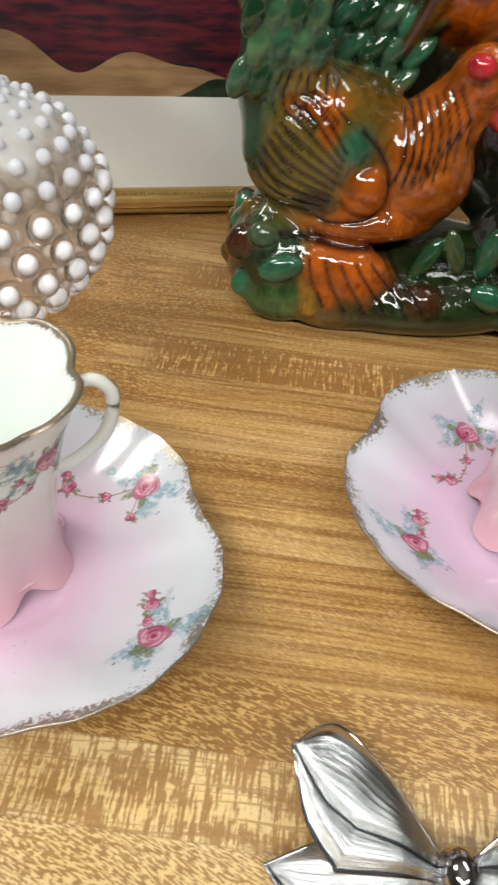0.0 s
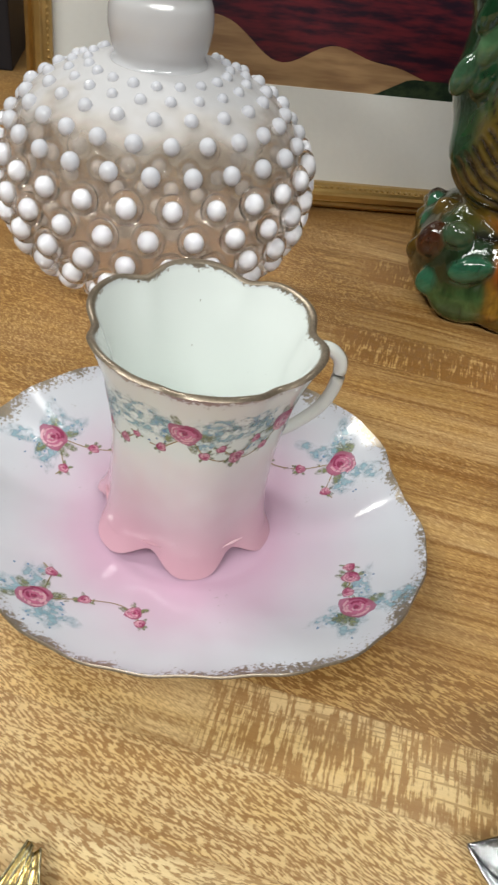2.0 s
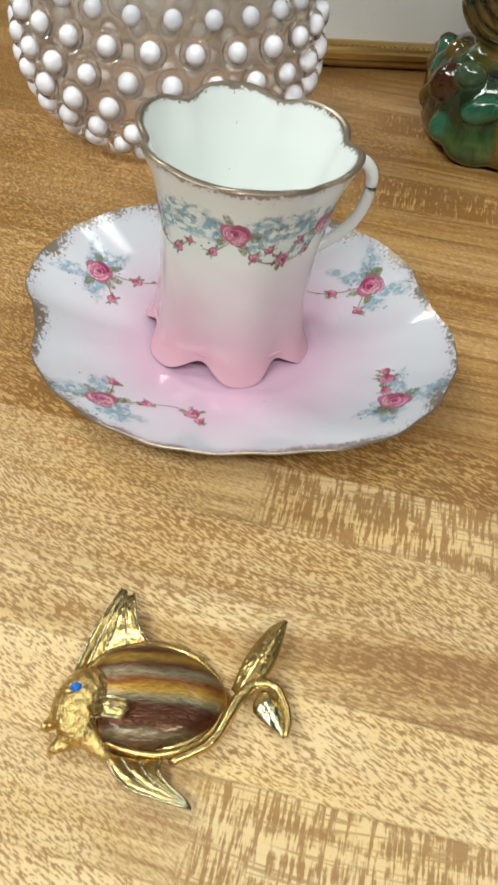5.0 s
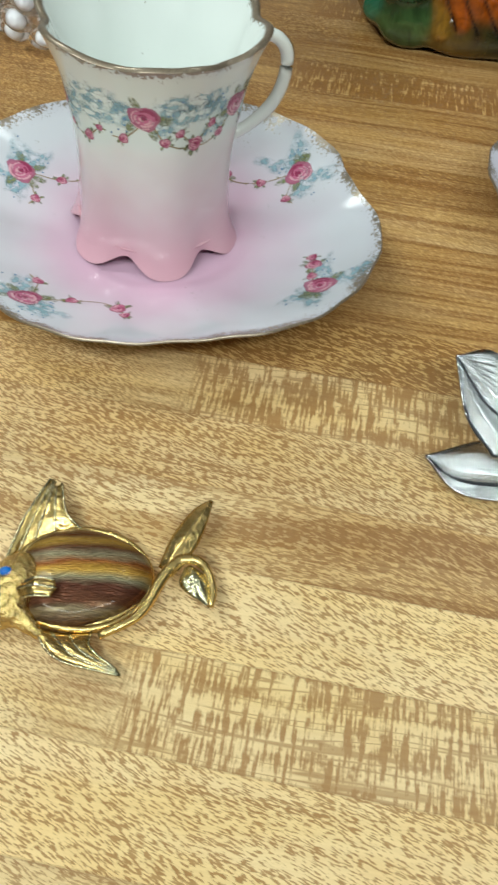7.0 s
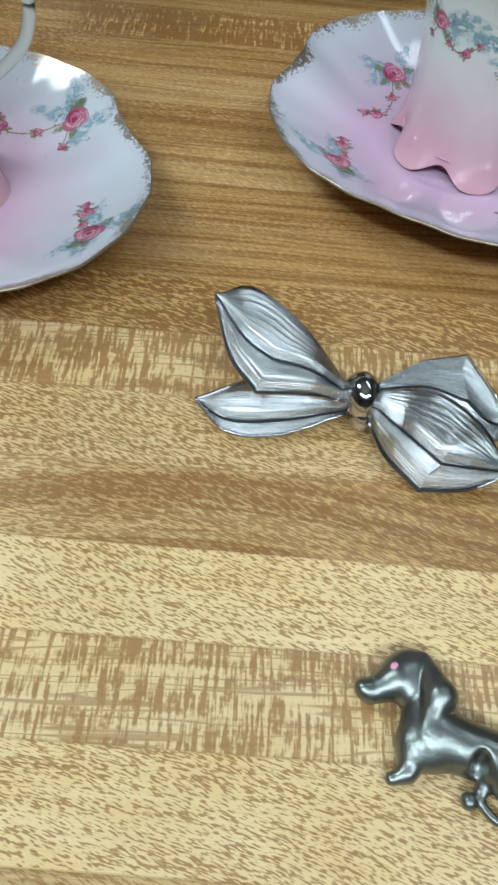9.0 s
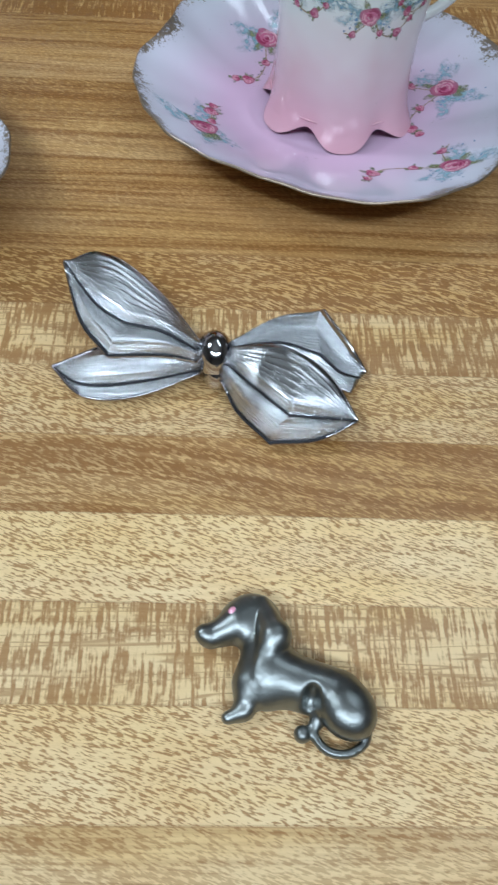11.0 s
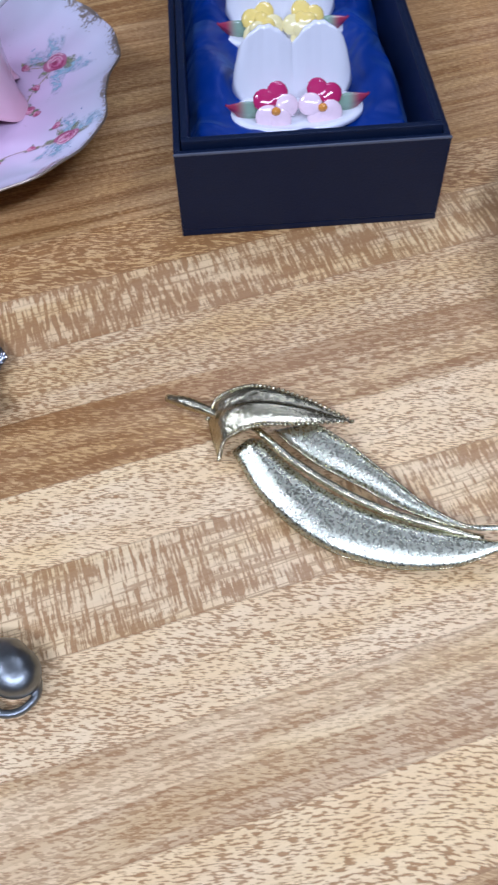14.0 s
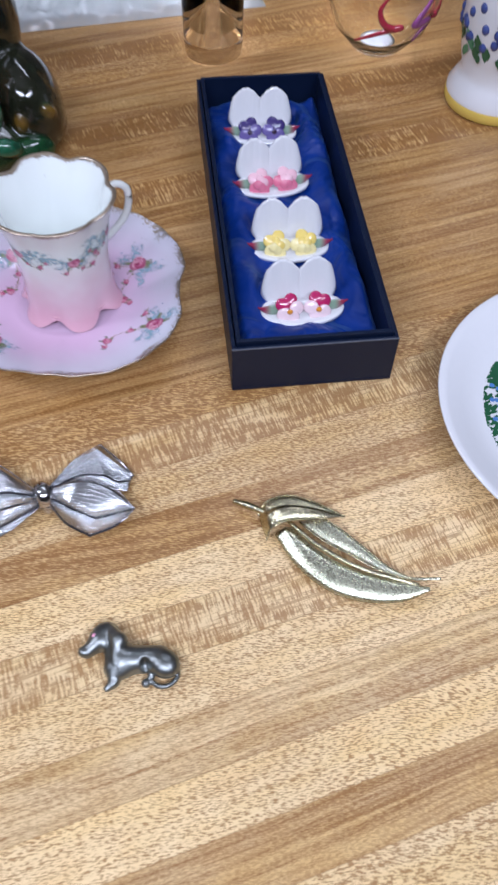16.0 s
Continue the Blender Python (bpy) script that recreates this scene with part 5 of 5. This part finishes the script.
    part("tail_curl", tube([(0.0040, -0.0142, 0.004, 0.0010), (0.0125, -0.0080, 0.0045, 0.0012), (0.0165, 0.0020, 0.005, 0.0015), (0.0205, 0.0068, 0.0055, 0.0014), (0.0255, 0.0060, 0.0055, 0.0012), (0.0285, 0.0000, 0.005, 0.0010), (0.0284, -0.0042, 0.004, 0.0008)], 40, 8), GOLD, ob)
    q = part("tail_leaf", rails([[(0.0210, 0.0056, 0.004), (0.0208, 0.0000, 0.0045), (0.0282, -0.0045, 0.004)], [(0.0225, 0.0058, 0.005), (0.0246, 0.0010, 0.0065), (0.0282, -0.0045, 0.004)], [(0.0240, 0.0056, 0.004), (0.0280, 0.0025, 0.0045), (0.0282, -0.0045, 0.004)]], 14, 4), GOLD_PALE, ob)
    thicken(q, 0.0006)
    for x, y in ((-0.010, 0.0), (0.010, 0.0)):
        part("pin_post", tube([(x, y, 0.0, 0.0012), (x, y, 0.001, 0.0012), (x, y, 0.0025, 0.0012)], 6, 8), GOLD, ob)
    return ob


GOLD_TEX_DEEP = plain("pebbled_gold", (0.72, 0.53, 0.21), 0.22, 1.0, 0.5, 900, 1.6)
fish_brooch()


# ---- leaf brooch ----
def leaf_brooch():
    ob = thing("leaf_brooch", pose(0, 0, 0), "pale gold curled leaf brooch with textured blades and beaded wrap", "brooch")
    tip2 = (0.1345, -0.0070, 0.012)
    outer = [(0.0815, 0.0470, 0.003), (0.0830, 0.0300, 0.003), (0.0900, 0.0130, 0.003), (0.1020, 0.0010, 0.003), (0.1160, -0.0065, 0.005), (0.1285, -0.0088, 0.0095)]
    mid1 = [(0.0860, 0.0470, 0.006), (0.0890, 0.0330, 0.006), (0.0965, 0.0190, 0.006), (0.1065, 0.0080, 0.006), (0.1185, -0.0015, 0.007), (0.1285, -0.0084, 0.0098)]
    in1 = [(0.0890, 0.0460, 0.005), (0.0930, 0.0335, 0.005), (0.1000, 0.0210, 0.005), (0.1090, 0.0105, 0.005), (0.1190, 0.0010, 0.006), (0.1285, -0.0080, 0.0095)]
    rib = [(0.0885, 0.0490, 0.009), (0.0935, 0.0350, 0.009), (0.1010, 0.0220, 0.0085), (0.1090, 0.0120, 0.008), (0.1180, 0.0035, 0.008), (0.1262, -0.0040, 0.008)]
    in2 = [(0.0935, 0.0470, 0.006), (0.0990, 0.0345, 0.005), (0.1065, 0.0230, 0.005), (0.1130, 0.0120, 0.006), (0.1225, 0.0010, 0.008), tip2]
    out2 = [(0.1035, 0.0440, 0.008), (0.1090, 0.0330, 0.008), (0.1140, 0.0200, 0.008), (0.1185, 0.0085, 0.008), (0.1250, -0.0010, 0.009), tip2]
    for name, curves in (("blade", [outer, mid1, in1]), ("blade", [in2, out2])):
        q = part(name, rails(curves, 40, 5, 0.0008), GOLD_TEX, ob, "florentine-textured pale gold blade")
        thicken(q, 0.0007)
        for c in (curves[0], curves[-1]):
            part("edge", tube([(*p, 0.00045) for p in c], 40, 6), GOLD_PALE, q)
    part("midrib", tube([(x, y, z - 0.001, 0.0011) for x, y, z in rib], 40, 8), GOLD_PALE, ob)
    part("stem", tube([(0.0855, 0.0520, 0.006, 0.0012), (0.0800, 0.0600, 0.006, 0.0014), (0.0755, 0.0660, 0.005, 0.0018), (0.0715, 0.0715, 0.003, 0.0012)], 26, 10), GOLD_PALE, ob)
    a = [(0.0770, 0.0470, 0.002), (0.0800, 0.0485, 0.008), (0.0880, 0.0470, 0.0115), (0.0990, 0.0430, 0.011), (0.1135, 0.0405, 0.007)]
    m = [(0.0775, 0.0530, 0.003), (0.0810, 0.0540, 0.010), (0.0890, 0.0520, 0.0135), (0.1000, 0.0465, 0.0125), (0.1135, 0.0405, 0.007)]
    v = [(0.0780, 0.0555, 0.003), (0.0820, 0.0565, 0.009), (0.0900, 0.0545, 0.0120), (0.1005, 0.0485, 0.0115), (0.1135, 0.0405, 0.007)]
    c = [(0.0790, 0.0600, 0.003), (0.0835, 0.0615, 0.009), (0.0930, 0.0590, 0.0120), (0.1035, 0.0505, 0.0110), (0.1135, 0.0405, 0.007)]
    q = part("wrap", rails([a, m, v, c], 30, 5, 0.0006), GOLD_PALE, ob, "brushed gold band with twisted-rope edge")
    thicken(q, 0.0007)
    for e in (a, c):
        bm = bmesh.new()
        for p in smooth_path(e, 44):
            bmesh.ops.create_icosphere(bm, subdivisions=1, radius=0.00062, matrix=Matrix.Translation(p))
        part("rope_edge", bm, GOLD_PALE, q)
    for x, y in ((0.090, 0.030), (0.112, 0.004)):
        part("pin_post", tube([(x, y, 0.0, 0.0011), (x, y, 0.002, 0.0011), (x, y, 0.005, 0.0011)], 6, 8), GOLD_PALE, ob)
    return ob


leaf_brooch()


# ---- presentation box ----
BOX = pose(0.0998, 0.1345, 0, 0, 0, -19.2)
BW, BL, BH = 0.0845, 0.238, 0.0345


def presentation_box():
    ob = thing("presentation_box", BOX, "open navy leatherette presentation box lined with blue satin", "box")
    t = 0.0022
    part("base", box((0, 0, 0), (BW, BL, 0.0025), 0.0005), NAVY, ob, smooth=False)
    h = 0.0318
    for lo, hi in (((0, 0, 0.0025), (BW, t, h)), ((0, BL - t, 0.0025), (BW, BL, h)), ((0, t, 0.0025), (t, BL - t, h)), ((BW - t, t, 0.0025), (BW, BL - t, h))):
        q = part("outer_wall", box(lo, hi, 0.0004), NAVY, ob, smooth=False)
    s = t + 0.0004
    for lo, hi in (((s, s, 0.0025), (BW - s, s + t, BH)), ((s, BL - s - t, 0.0025), (BW - s, BL - s, BH))):
        part("inner_wall", box(lo, hi, 0.0004), NAVY, ob, smooth=False)
    for x in (s, BW - s - t):
        part("inner_wall", box((x, s + t, 0.0025), (x + t, BL - s - t, BH), 0.0004), NAVY, ob, smooth=False)
    for lo, hi in (((0, -0.0002, h - 0.0004), (BW, 0.0004, h + 0.0002)),):
        part("worn_edge", box(lo, hi), NAVY_WORN, ob, "scuffed pale edge", smooth=False)
    # satin lining with soft folds round each hollow
    x0, x1, y0, y1 = s + t, BW - s - t, s + t, BL - s - t

    def folds(u, v):
        x, y = x0 + (x1 - x0) * u, y0 + (y1 - y0) * v
        z = 0.0175
        for k in range(4):
            d = (y - HOLD_Y[k]) / 0.020
            z -= 0.0030 * math.exp(-d * d) * math.exp(-((u - 0.5) / 0.36) ** 4)
        edge = min(u, 1 - u, v * 2.6, (1 - v) * 2.6)
        z += 0.0045 * math.exp(-((edge - 0.14) / 0.10) ** 2) - 0.006 * max(0, 1 - edge / 0.05)
        z += 0.0040 * noise.noise((x * 60, y * 42, 0.3)) + 0.0016 * math.sin(210 * x + 90 * y + 4 * noise.noise((x * 30, y * 30, 2)))
        return (x, y, z)
    part("satin_lining", sheet(folds, 60, 150), SATIN, ob, "creased royal-blue satin lining")
    return ob


HOLD_Y = (0.0435, 0.0925, 0.149, 0.201)
presentation_box()


def card_holder(at, label, petals, centre, leaves, kind):
    """White china place-card holder: oval foot, two-petal upright back, two modelled flowers and a leaf at each side."""
    ob = thing("card_holder", at, label, "card holder", "place card holders in the box")
    base = sheet(lambda u, v: (0.0228 * v * math.cos(2 * math.pi * u), -0.0042 + 0.0124 * v * math.sin(2 * math.pi * u), 0.0018 + 0.0022 * v * v), 40, 8, wrap_u=True)
    q = part("foot", base, CHINA_WHITE, ob)
    thicken(q, 0.0018)

    def back(u, v):
        x = (u - 0.5) * 2
        w = (abs(x) - 0.5) / 0.5
        top = 0.0232 - 0.0070 * abs(w) ** 2.2 - (0.010 * max(0, (abs(x) - 0.86) / 0.14) ** 2) + 0.00025 * math.sin(34 * abs(x))
        z = 0.003 + v * top
        return (0.0192 * x * (0.86 + 0.16 * math.sin(math.pi * min(1, v * 0.85))), 0.0045 + 0.0075 * v + 0.0009 * math.cos(2 * math.pi * (abs(x) - 0.5)) * v, z)
    q = part("back", sheet(back, 48, 16), CHINA_WHITE, ob, "two-petalled upright white china back")
    thicken(q, 0.0014)
    for sx in (-1, 1):
        cx = 0.0078 * sx
        fl = part("flower", ball((cx, -0.0092, 0.0086), (0.0017, 0.0014, 0.0015), n=10), centre, ob)
        layers = ((5, 0.0042, 0.0045, 0.0), (4, 0.0020, 0.0031, 0.0016)) if kind in (1, 2) else ((5, 0.0040, 0.0045, 0.0),)
        lean = radians(38)
        for n, reach, size, rise in layers:
            for i in range(n):
                a = math.pi / 2 + 2 * math.pi * i / n + 0.25 * sx + 0.4 * (rise > 0)
                up = math.sin(a) > 0.1
                px, pz = reach * math.cos(a), reach * math.sin(a)
                out = -0.0064 - rise - (0.0004 if i % 2 else 0) - (0 if up else 0.0008)
                pos = (cx + px, out + pz * math.sin(lean), 0.0088 + rise * 0.5 + pz * math.cos(lean))
                turn = (Euler((-lean, 0, 0)).to_matrix() @ Euler((0, -a, 0)).to_matrix() @ Euler((0, 0, radians(14))).to_matrix())
                part("petal", ball(pos, (size * 0.92, 0.0011, size * 0.82), n=14, turn=turn), petals[0] if up else petals[1], fl)
        lf = rails([[(0.0125 * sx, -0.005, 0.003), (0.0180 * sx, -0.006, 0.0035), (0.0245 * sx, -0.005, 0.0095)], [(0.0125 * sx, -0.006, 0.006), (0.0180 * sx, -0.007, 0.0070), (0.0245 * sx, -0.005, 0.0095)],
                    [(0.0125 * sx, -0.004, 0.009), (0.0175 * sx, -0.005, 0.0105), (0.0245 * sx, -0.005, 0.0095)]], 12, 4, 0.0003)
        q = part("leaf", lf, leaves, ob, "glazed green leaf with crimson tip")
        thicken(q, 0.0009)
    return ob


def leaf_glaze():
    m, nt, b = mat_new("leaf_glaze")
    vec, x, y, z = obj_xyz(nt)
    r = span(nt, calc(nt, "ABSOLUTE", x), 0.0165, 0.0215)
    put(nt, b.inputs["Base Color"], mixc(nt, r, (0.24, 0.34, 0.25), (0.28, 0.03, 0.07)))
    b.inputs["Roughness"].default_value = 0.08
    b.inputs["Coat Weight"].default_value = 0.5
    return m


def glaze(name, rgb):
    return plain(name, rgb, 0.10, vary=0.18, scale=500, coat=0.5)


LEAFY = leaf_glaze()
MAGENTA, BLUSH, YELLOW, CREAM = glaze("magenta_glaze", (0.42, 0.02, 0.11)), glaze("blush_glaze", (0.80, 0.62, 0.66)), glaze("yellow_glaze", (0.80, 0.62, 0.16)), glaze("cream_glaze", (0.82, 0.72, 0.34))
PINK, ROSY, VIOLET, LILAC = glaze("pink_glaze", (0.66, 0.18, 0.28)), glaze("pale_pink_glaze", (0.80, 0.50, 0.56)), glaze("violet_glaze", (0.05, 0.035, 0.15)), glaze("lilac_glaze", (0.14, 0.11, 0.30))
ORANGE, DARKEYE = glaze("orange_glaze", (0.62, 0.26, 0.03)), glaze("dark_glaze", (0.03, 0.015, 0.04))
HX = (0.0415, 0.0415, 0.0385, 0.0385)
for k, (label, petals, centre) in enumerate((
        ("white china card holder with magenta and blush pansies", (MAGENTA, BLUSH), ORANGE),
        ("white china card holder with pale pink carnations", (ROSY, PINK), PINK),
        ("white china card holder with yellow roses", (YELLOW, CREAM), ORANGE),
        ("white china card holder with violet pansies", (VIOLET, LILAC), DARKEYE))):
    order = (0, 2, 1, 3)[k]
    card_holder(BOX @ pose(HX[order], HOLD_Y[order] - 0.002, 0.0138, 0, 0, (2, -1, 3, -2)[order]), label, petals, centre, LEAFY, k)


# ---- plate ----
def plate():
    ob = thing("plate", pose(0.2640, 0.0330, 0), "white round china plate with painted green fir tree", "plate")
    prof = [(0.0005, 0.0072), (0.062, 0.0074), (0.070, 0.0092), (0.076, 0.0128), (0.084, 0.0165), (0.0885, 0.0188), (0.0892, 0.0182), (0.0885, 0.0172), (0.074, 0.0115), (0.066, 0.0060), (0.052, 0.0035), (0.050, 0.0), (0.047, 0.0), (0.046, 0.003), (0.0005, 0.0035)]
    part("dish", lathe(prof, 120), CHINA_WHITE, ob)
    rnd = random.Random(4)
    bm = bmesh.new()
    for i in range(760):
        t = rnd.random()
        w = 0.005 + 0.034 * t * (0.72 + 0.28 * ((t * 6) % 1))
        x, y = rnd.uniform(-1, 1) * w, 0.042 - 0.070 * t
        if math.hypot(x - 0.040, y + 0.020) > 0.060:
            continue
        a = math.atan2(-0.4, math.copysign(1, x)) + rnd.uniform(-0.4, 0.4)
        L = rnd.uniform(0.004, 0.008)
        v = [bm.verts.new((x + c * L * math.cos(a) - s * 0.0007 * math.sin(a), y + c * L * math.sin(a) + s * 0.0007 * math.cos(a), 0.0076 + i * 4e-7)) for c, s in ((0, -1), (0.6, -1.2), (1, 0), (0.6, 1.2), (0, 1))]
        bm.faces.new(v)
    part("painted_tree", bm, FIR, ob, "painted dark green fir tree", at=pose(-0.048, 0.030, 0, 0, 0, -14), smooth=False)
    bm = bmesh.new()
    for i in range(14):
        t = rnd.random()
        bmesh.ops.create_circle(bm, cap_ends=True, segments=10, radius=0.0014, matrix=Matrix.Translation((rnd.uniform(-0.2, 1) * 0.03 * t, 0.040 - 0.06 * t, 0.0080)))
    part("painted_baubles", bm, BAUBLE, ob, "small painted blue and red baubles", at=pose(-0.048, 0.030, 0, 0, 0, -14))
    return ob


FIR = plain("fir_green_paint", (0.025, 0.10, 0.045), 0.15, vary=0.5, scale=200)
BAUBLE = plain("bauble_paint", (0.10, 0.22, 0.52), 0.12, vary=0.4, scale=90)
plate()


# ---- glasses, jug, bag and dark boxes behind ----
def tumbler():
    ob = thing("drinking_glass", pose(0.2245, 0.437, 0), "clear straight drinking glass with heavy base", "glass")
    part("bowl", lathe([(0.0005, 0.0), (0.0195, 0.0), (0.0215, 0.0015), (0.0220, 0.008), (0.0235, 0.11), (0.0228, 0.1105), (0.0222, 0.11), (0.0208, 0.014), (0.0180, 0.0118), (0.0005, 0.0112)], 64), GLASS, ob).visible_shadow = False
    return ob


tumbler()


def swirl_bowl():
    ob = thing("glass_bowl", pose(0.340, 0.392, 0), "clear round glass bowl with red and purple swirls", "bowl")
    outer = [(0.0005, 0.0), (0.015, 0.0), (0.020, 0.004), (0.034, 0.020), (0.041, 0.040), (0.040, 0.062), (0.032, 0.080)]
    inner = [(r - 0.0022, z + 0.0015) for r, z in outer[:1:-1]]
    part("bowl", lathe(outer + inner + [(0.014, 0.0055), (0.0005, 0.005)], 64), GLASS, ob).visible_shadow = False
    for k, (m, a0) in enumerate(((SWIRL_RED, 3.6), (SWIRL_PURPLE, 4.5), (SWIRL_RED, 5.3))):
        pts = []
        for i in range(8):
            t = i / 7
            a, z = a0 + 1.1 * t + 0.5 * math.sin(5 * t + k), 0.020 + 0.034 * t + 0.006 * math.sin(7 * t)
            r = float(np.interp(z, (0, 0.004, 0.02, 0.04, 0.062), (0.015, 0.020, 0.034, 0.041, 0.040))) - 0.0006
            pts.append((r * math.cos(a), r * math.sin(a), z, 0.0028 * math.sin(math.pi * (0.1 + 0.8 * t))))
        part("swirl", tube(pts, 40, 8), m, ob, "trailed colour swirl")
    part("pontil", lathe([(0.0005, 0.0062), (0.010, 0.0060), (0.0135, 0.0052), (0.010, 0.0044), (0.0005, 0.0042)], 32), CHINA_WHITE, ob, "frosted white base spot")
    return ob


SWIRL_RED = plain("red_glass", (0.30, 0.02, 0.04), 0.1, coat=0.5)
SWIRL_PURPLE = plain("purple_glass", (0.22, 0.06, 0.20), 0.1, coat=0.5)
swirl_bowl()


def jug():
    ob = thing("jug", pose(0.381, 0.298, 0), "white china jug with yellow band, painted grapes and leaves", "jug")
    prof = [(0.0005, 0.003), (0.028, 0.002), (0.032, 0.0), (0.0350, 0.004), (0.0345, 0.012), (0.030, 0.020), (0.0275, 0.026), (0.031, 0.038), (0.034, 0.058), (0.034, 0.085), (0.030, 0.110), (0.029, 0.125), (0.027, 0.125), (0.028, 0.108), (0.031, 0.085), (0.0305, 0.055), (0.026, 0.030), (0.0005, 0.026)]
    part("body", lathe(prof, 72), CHINA_WHITE, ob)
    part("yellow_band", lathe([(0.0341, 0.0012), (0.0353, 0.0038), (0.03515, 0.0075), (0.0346, 0.0090)], 72), BAND, ob, "yellow painted band")
    rnd = random.Random(8)

    def surf(a, z, out):
        r = float(np.interp(z, (0.020, 0.026, 0.038, 0.058, 0.085), (0.030, 0.0275, 0.031, 0.034, 0.034))) + out
        return Vector((r * math.cos(a), r * math.sin(a), z))
    for k in range(26):
        a0, z0, L = math.pi + rnd.uniform(-1.3, 1.4), rnd.uniform(0.034, 0.050), rnd.uniform(0.009, 0.013)
        tilt = rnd.uniform(-0.5, 0.5)
        bm = bmesh.new()
        vs = [bm.verts.new(surf(a0 + (tilt * L * c + s * 0.0032) / 0.032, z0 + c * L, 0.0003 + 0.00003 * k)) for c, s in ((0, 0), (0.3, -0.8), (0.6, -1), (1, 0), (0.6, 1), (0.3, 0.8))]
        bm.faces.new(vs)
        part("painted_leaf", bm, FIR if k % 3 else LIGHT_GREEN, ob, smooth=False)
    for k in range(30):
        a0, z0 = math.pi + rnd.uniform(-1.2, 1.3), rnd.uniform(0.050, 0.075)
        q = ball(surf(a0, z0, -0.0010), (0.0030, 0.0030, 0.0036), n=10)
        part("painted_grape", q, GRAPE, ob)
    return ob


BAND = plain("yellow_band_paint", (0.68, 0.50, 0.10), 0.14, vary=0.1)
LIGHT_GREEN = plain("light_green_paint", (0.08, 0.24, 0.13), 0.14, vary=0.3)
GRAPE = plain("grape_blue_paint", (0.05, 0.07, 0.22), 0.14, vary=0.5, scale=200)
jug()


def plastic_bag():
    def film(u, v):
        x, y = 0.02 + 0.235 * u, 0.0 + 0.12 * v
        edge = min(1, v * 9) * min(1, (1 - v) * 6) * min(1, u * 12) * min(1, (1 - u) * 12)
        h = 0.016 + 0.010 * noise.noise((x * 45, y * 40, 0)) + 0.006 * noise.noise((x * 120, y * 100, 4)) + 0.004 * math.sin(160 * y + 30 * x)
        return (x, y, 0.0006 + edge * max(0.002, h))
    ob = part("plastic_bag", sheet(film, 110, 60), FILM)
    ob.matrix_basis = pose(0.040, 0.532, 0, 0, 0, -12)
    tagged(ob, "crumpled clear plastic bag lying flat on the table", "bag")
    inner = part("wrapped_tissue", sheet(lambda u, v: (0.03 + 0.215 * u, 0.010 + 0.10 * v, 0.0045 + 0.006 * math.sin(math.pi * v) * math.sin(math.pi * u) + 0.002 * noise.noise((u * 9, v * 6, 1))), 60, 30), TISSUE, ob, "white tissue inside the bag")
    return ob


FILM = plain("plastic_film", (0.85, 0.88, 0.88), 0.12, vary=0.05, Transmission_Weight=0.65, IOR=1.3)
TISSUE = plain("white_tissue", (0.70, 0.73, 0.74), 0.6, vary=0.1, scale=50)
plastic_bag()


def dark_case(at, w, d, h, label):
    ob = thing("dark_case", at, label, "box")
    part("body", box((0, 0, 0), (w, d, h * 0.62), 0.0015), BLACK, ob, smooth=False)
    part("lid", box((-0.001, -0.001, h * 0.62), (w + 0.001, d + 0.001, h), 0.0015), NAVY_CASE, ob, smooth=False)
    return ob


NAVY_CASE = plain("navy_case", (0.012, 0.014, 0.035), 0.45, vary=0.3, scale=60)
dark_case(pose(-0.462, 0.570, 0, 0, 0, 12), 0.11, 0.12, 0.10, "tall dark navy case standing behind the framed picture")
dark_case(pose(-0.62, 0.470, 0, 0, 0, 5), 0.205, 0.10, 0.09, "black card box with lid at the table's end")
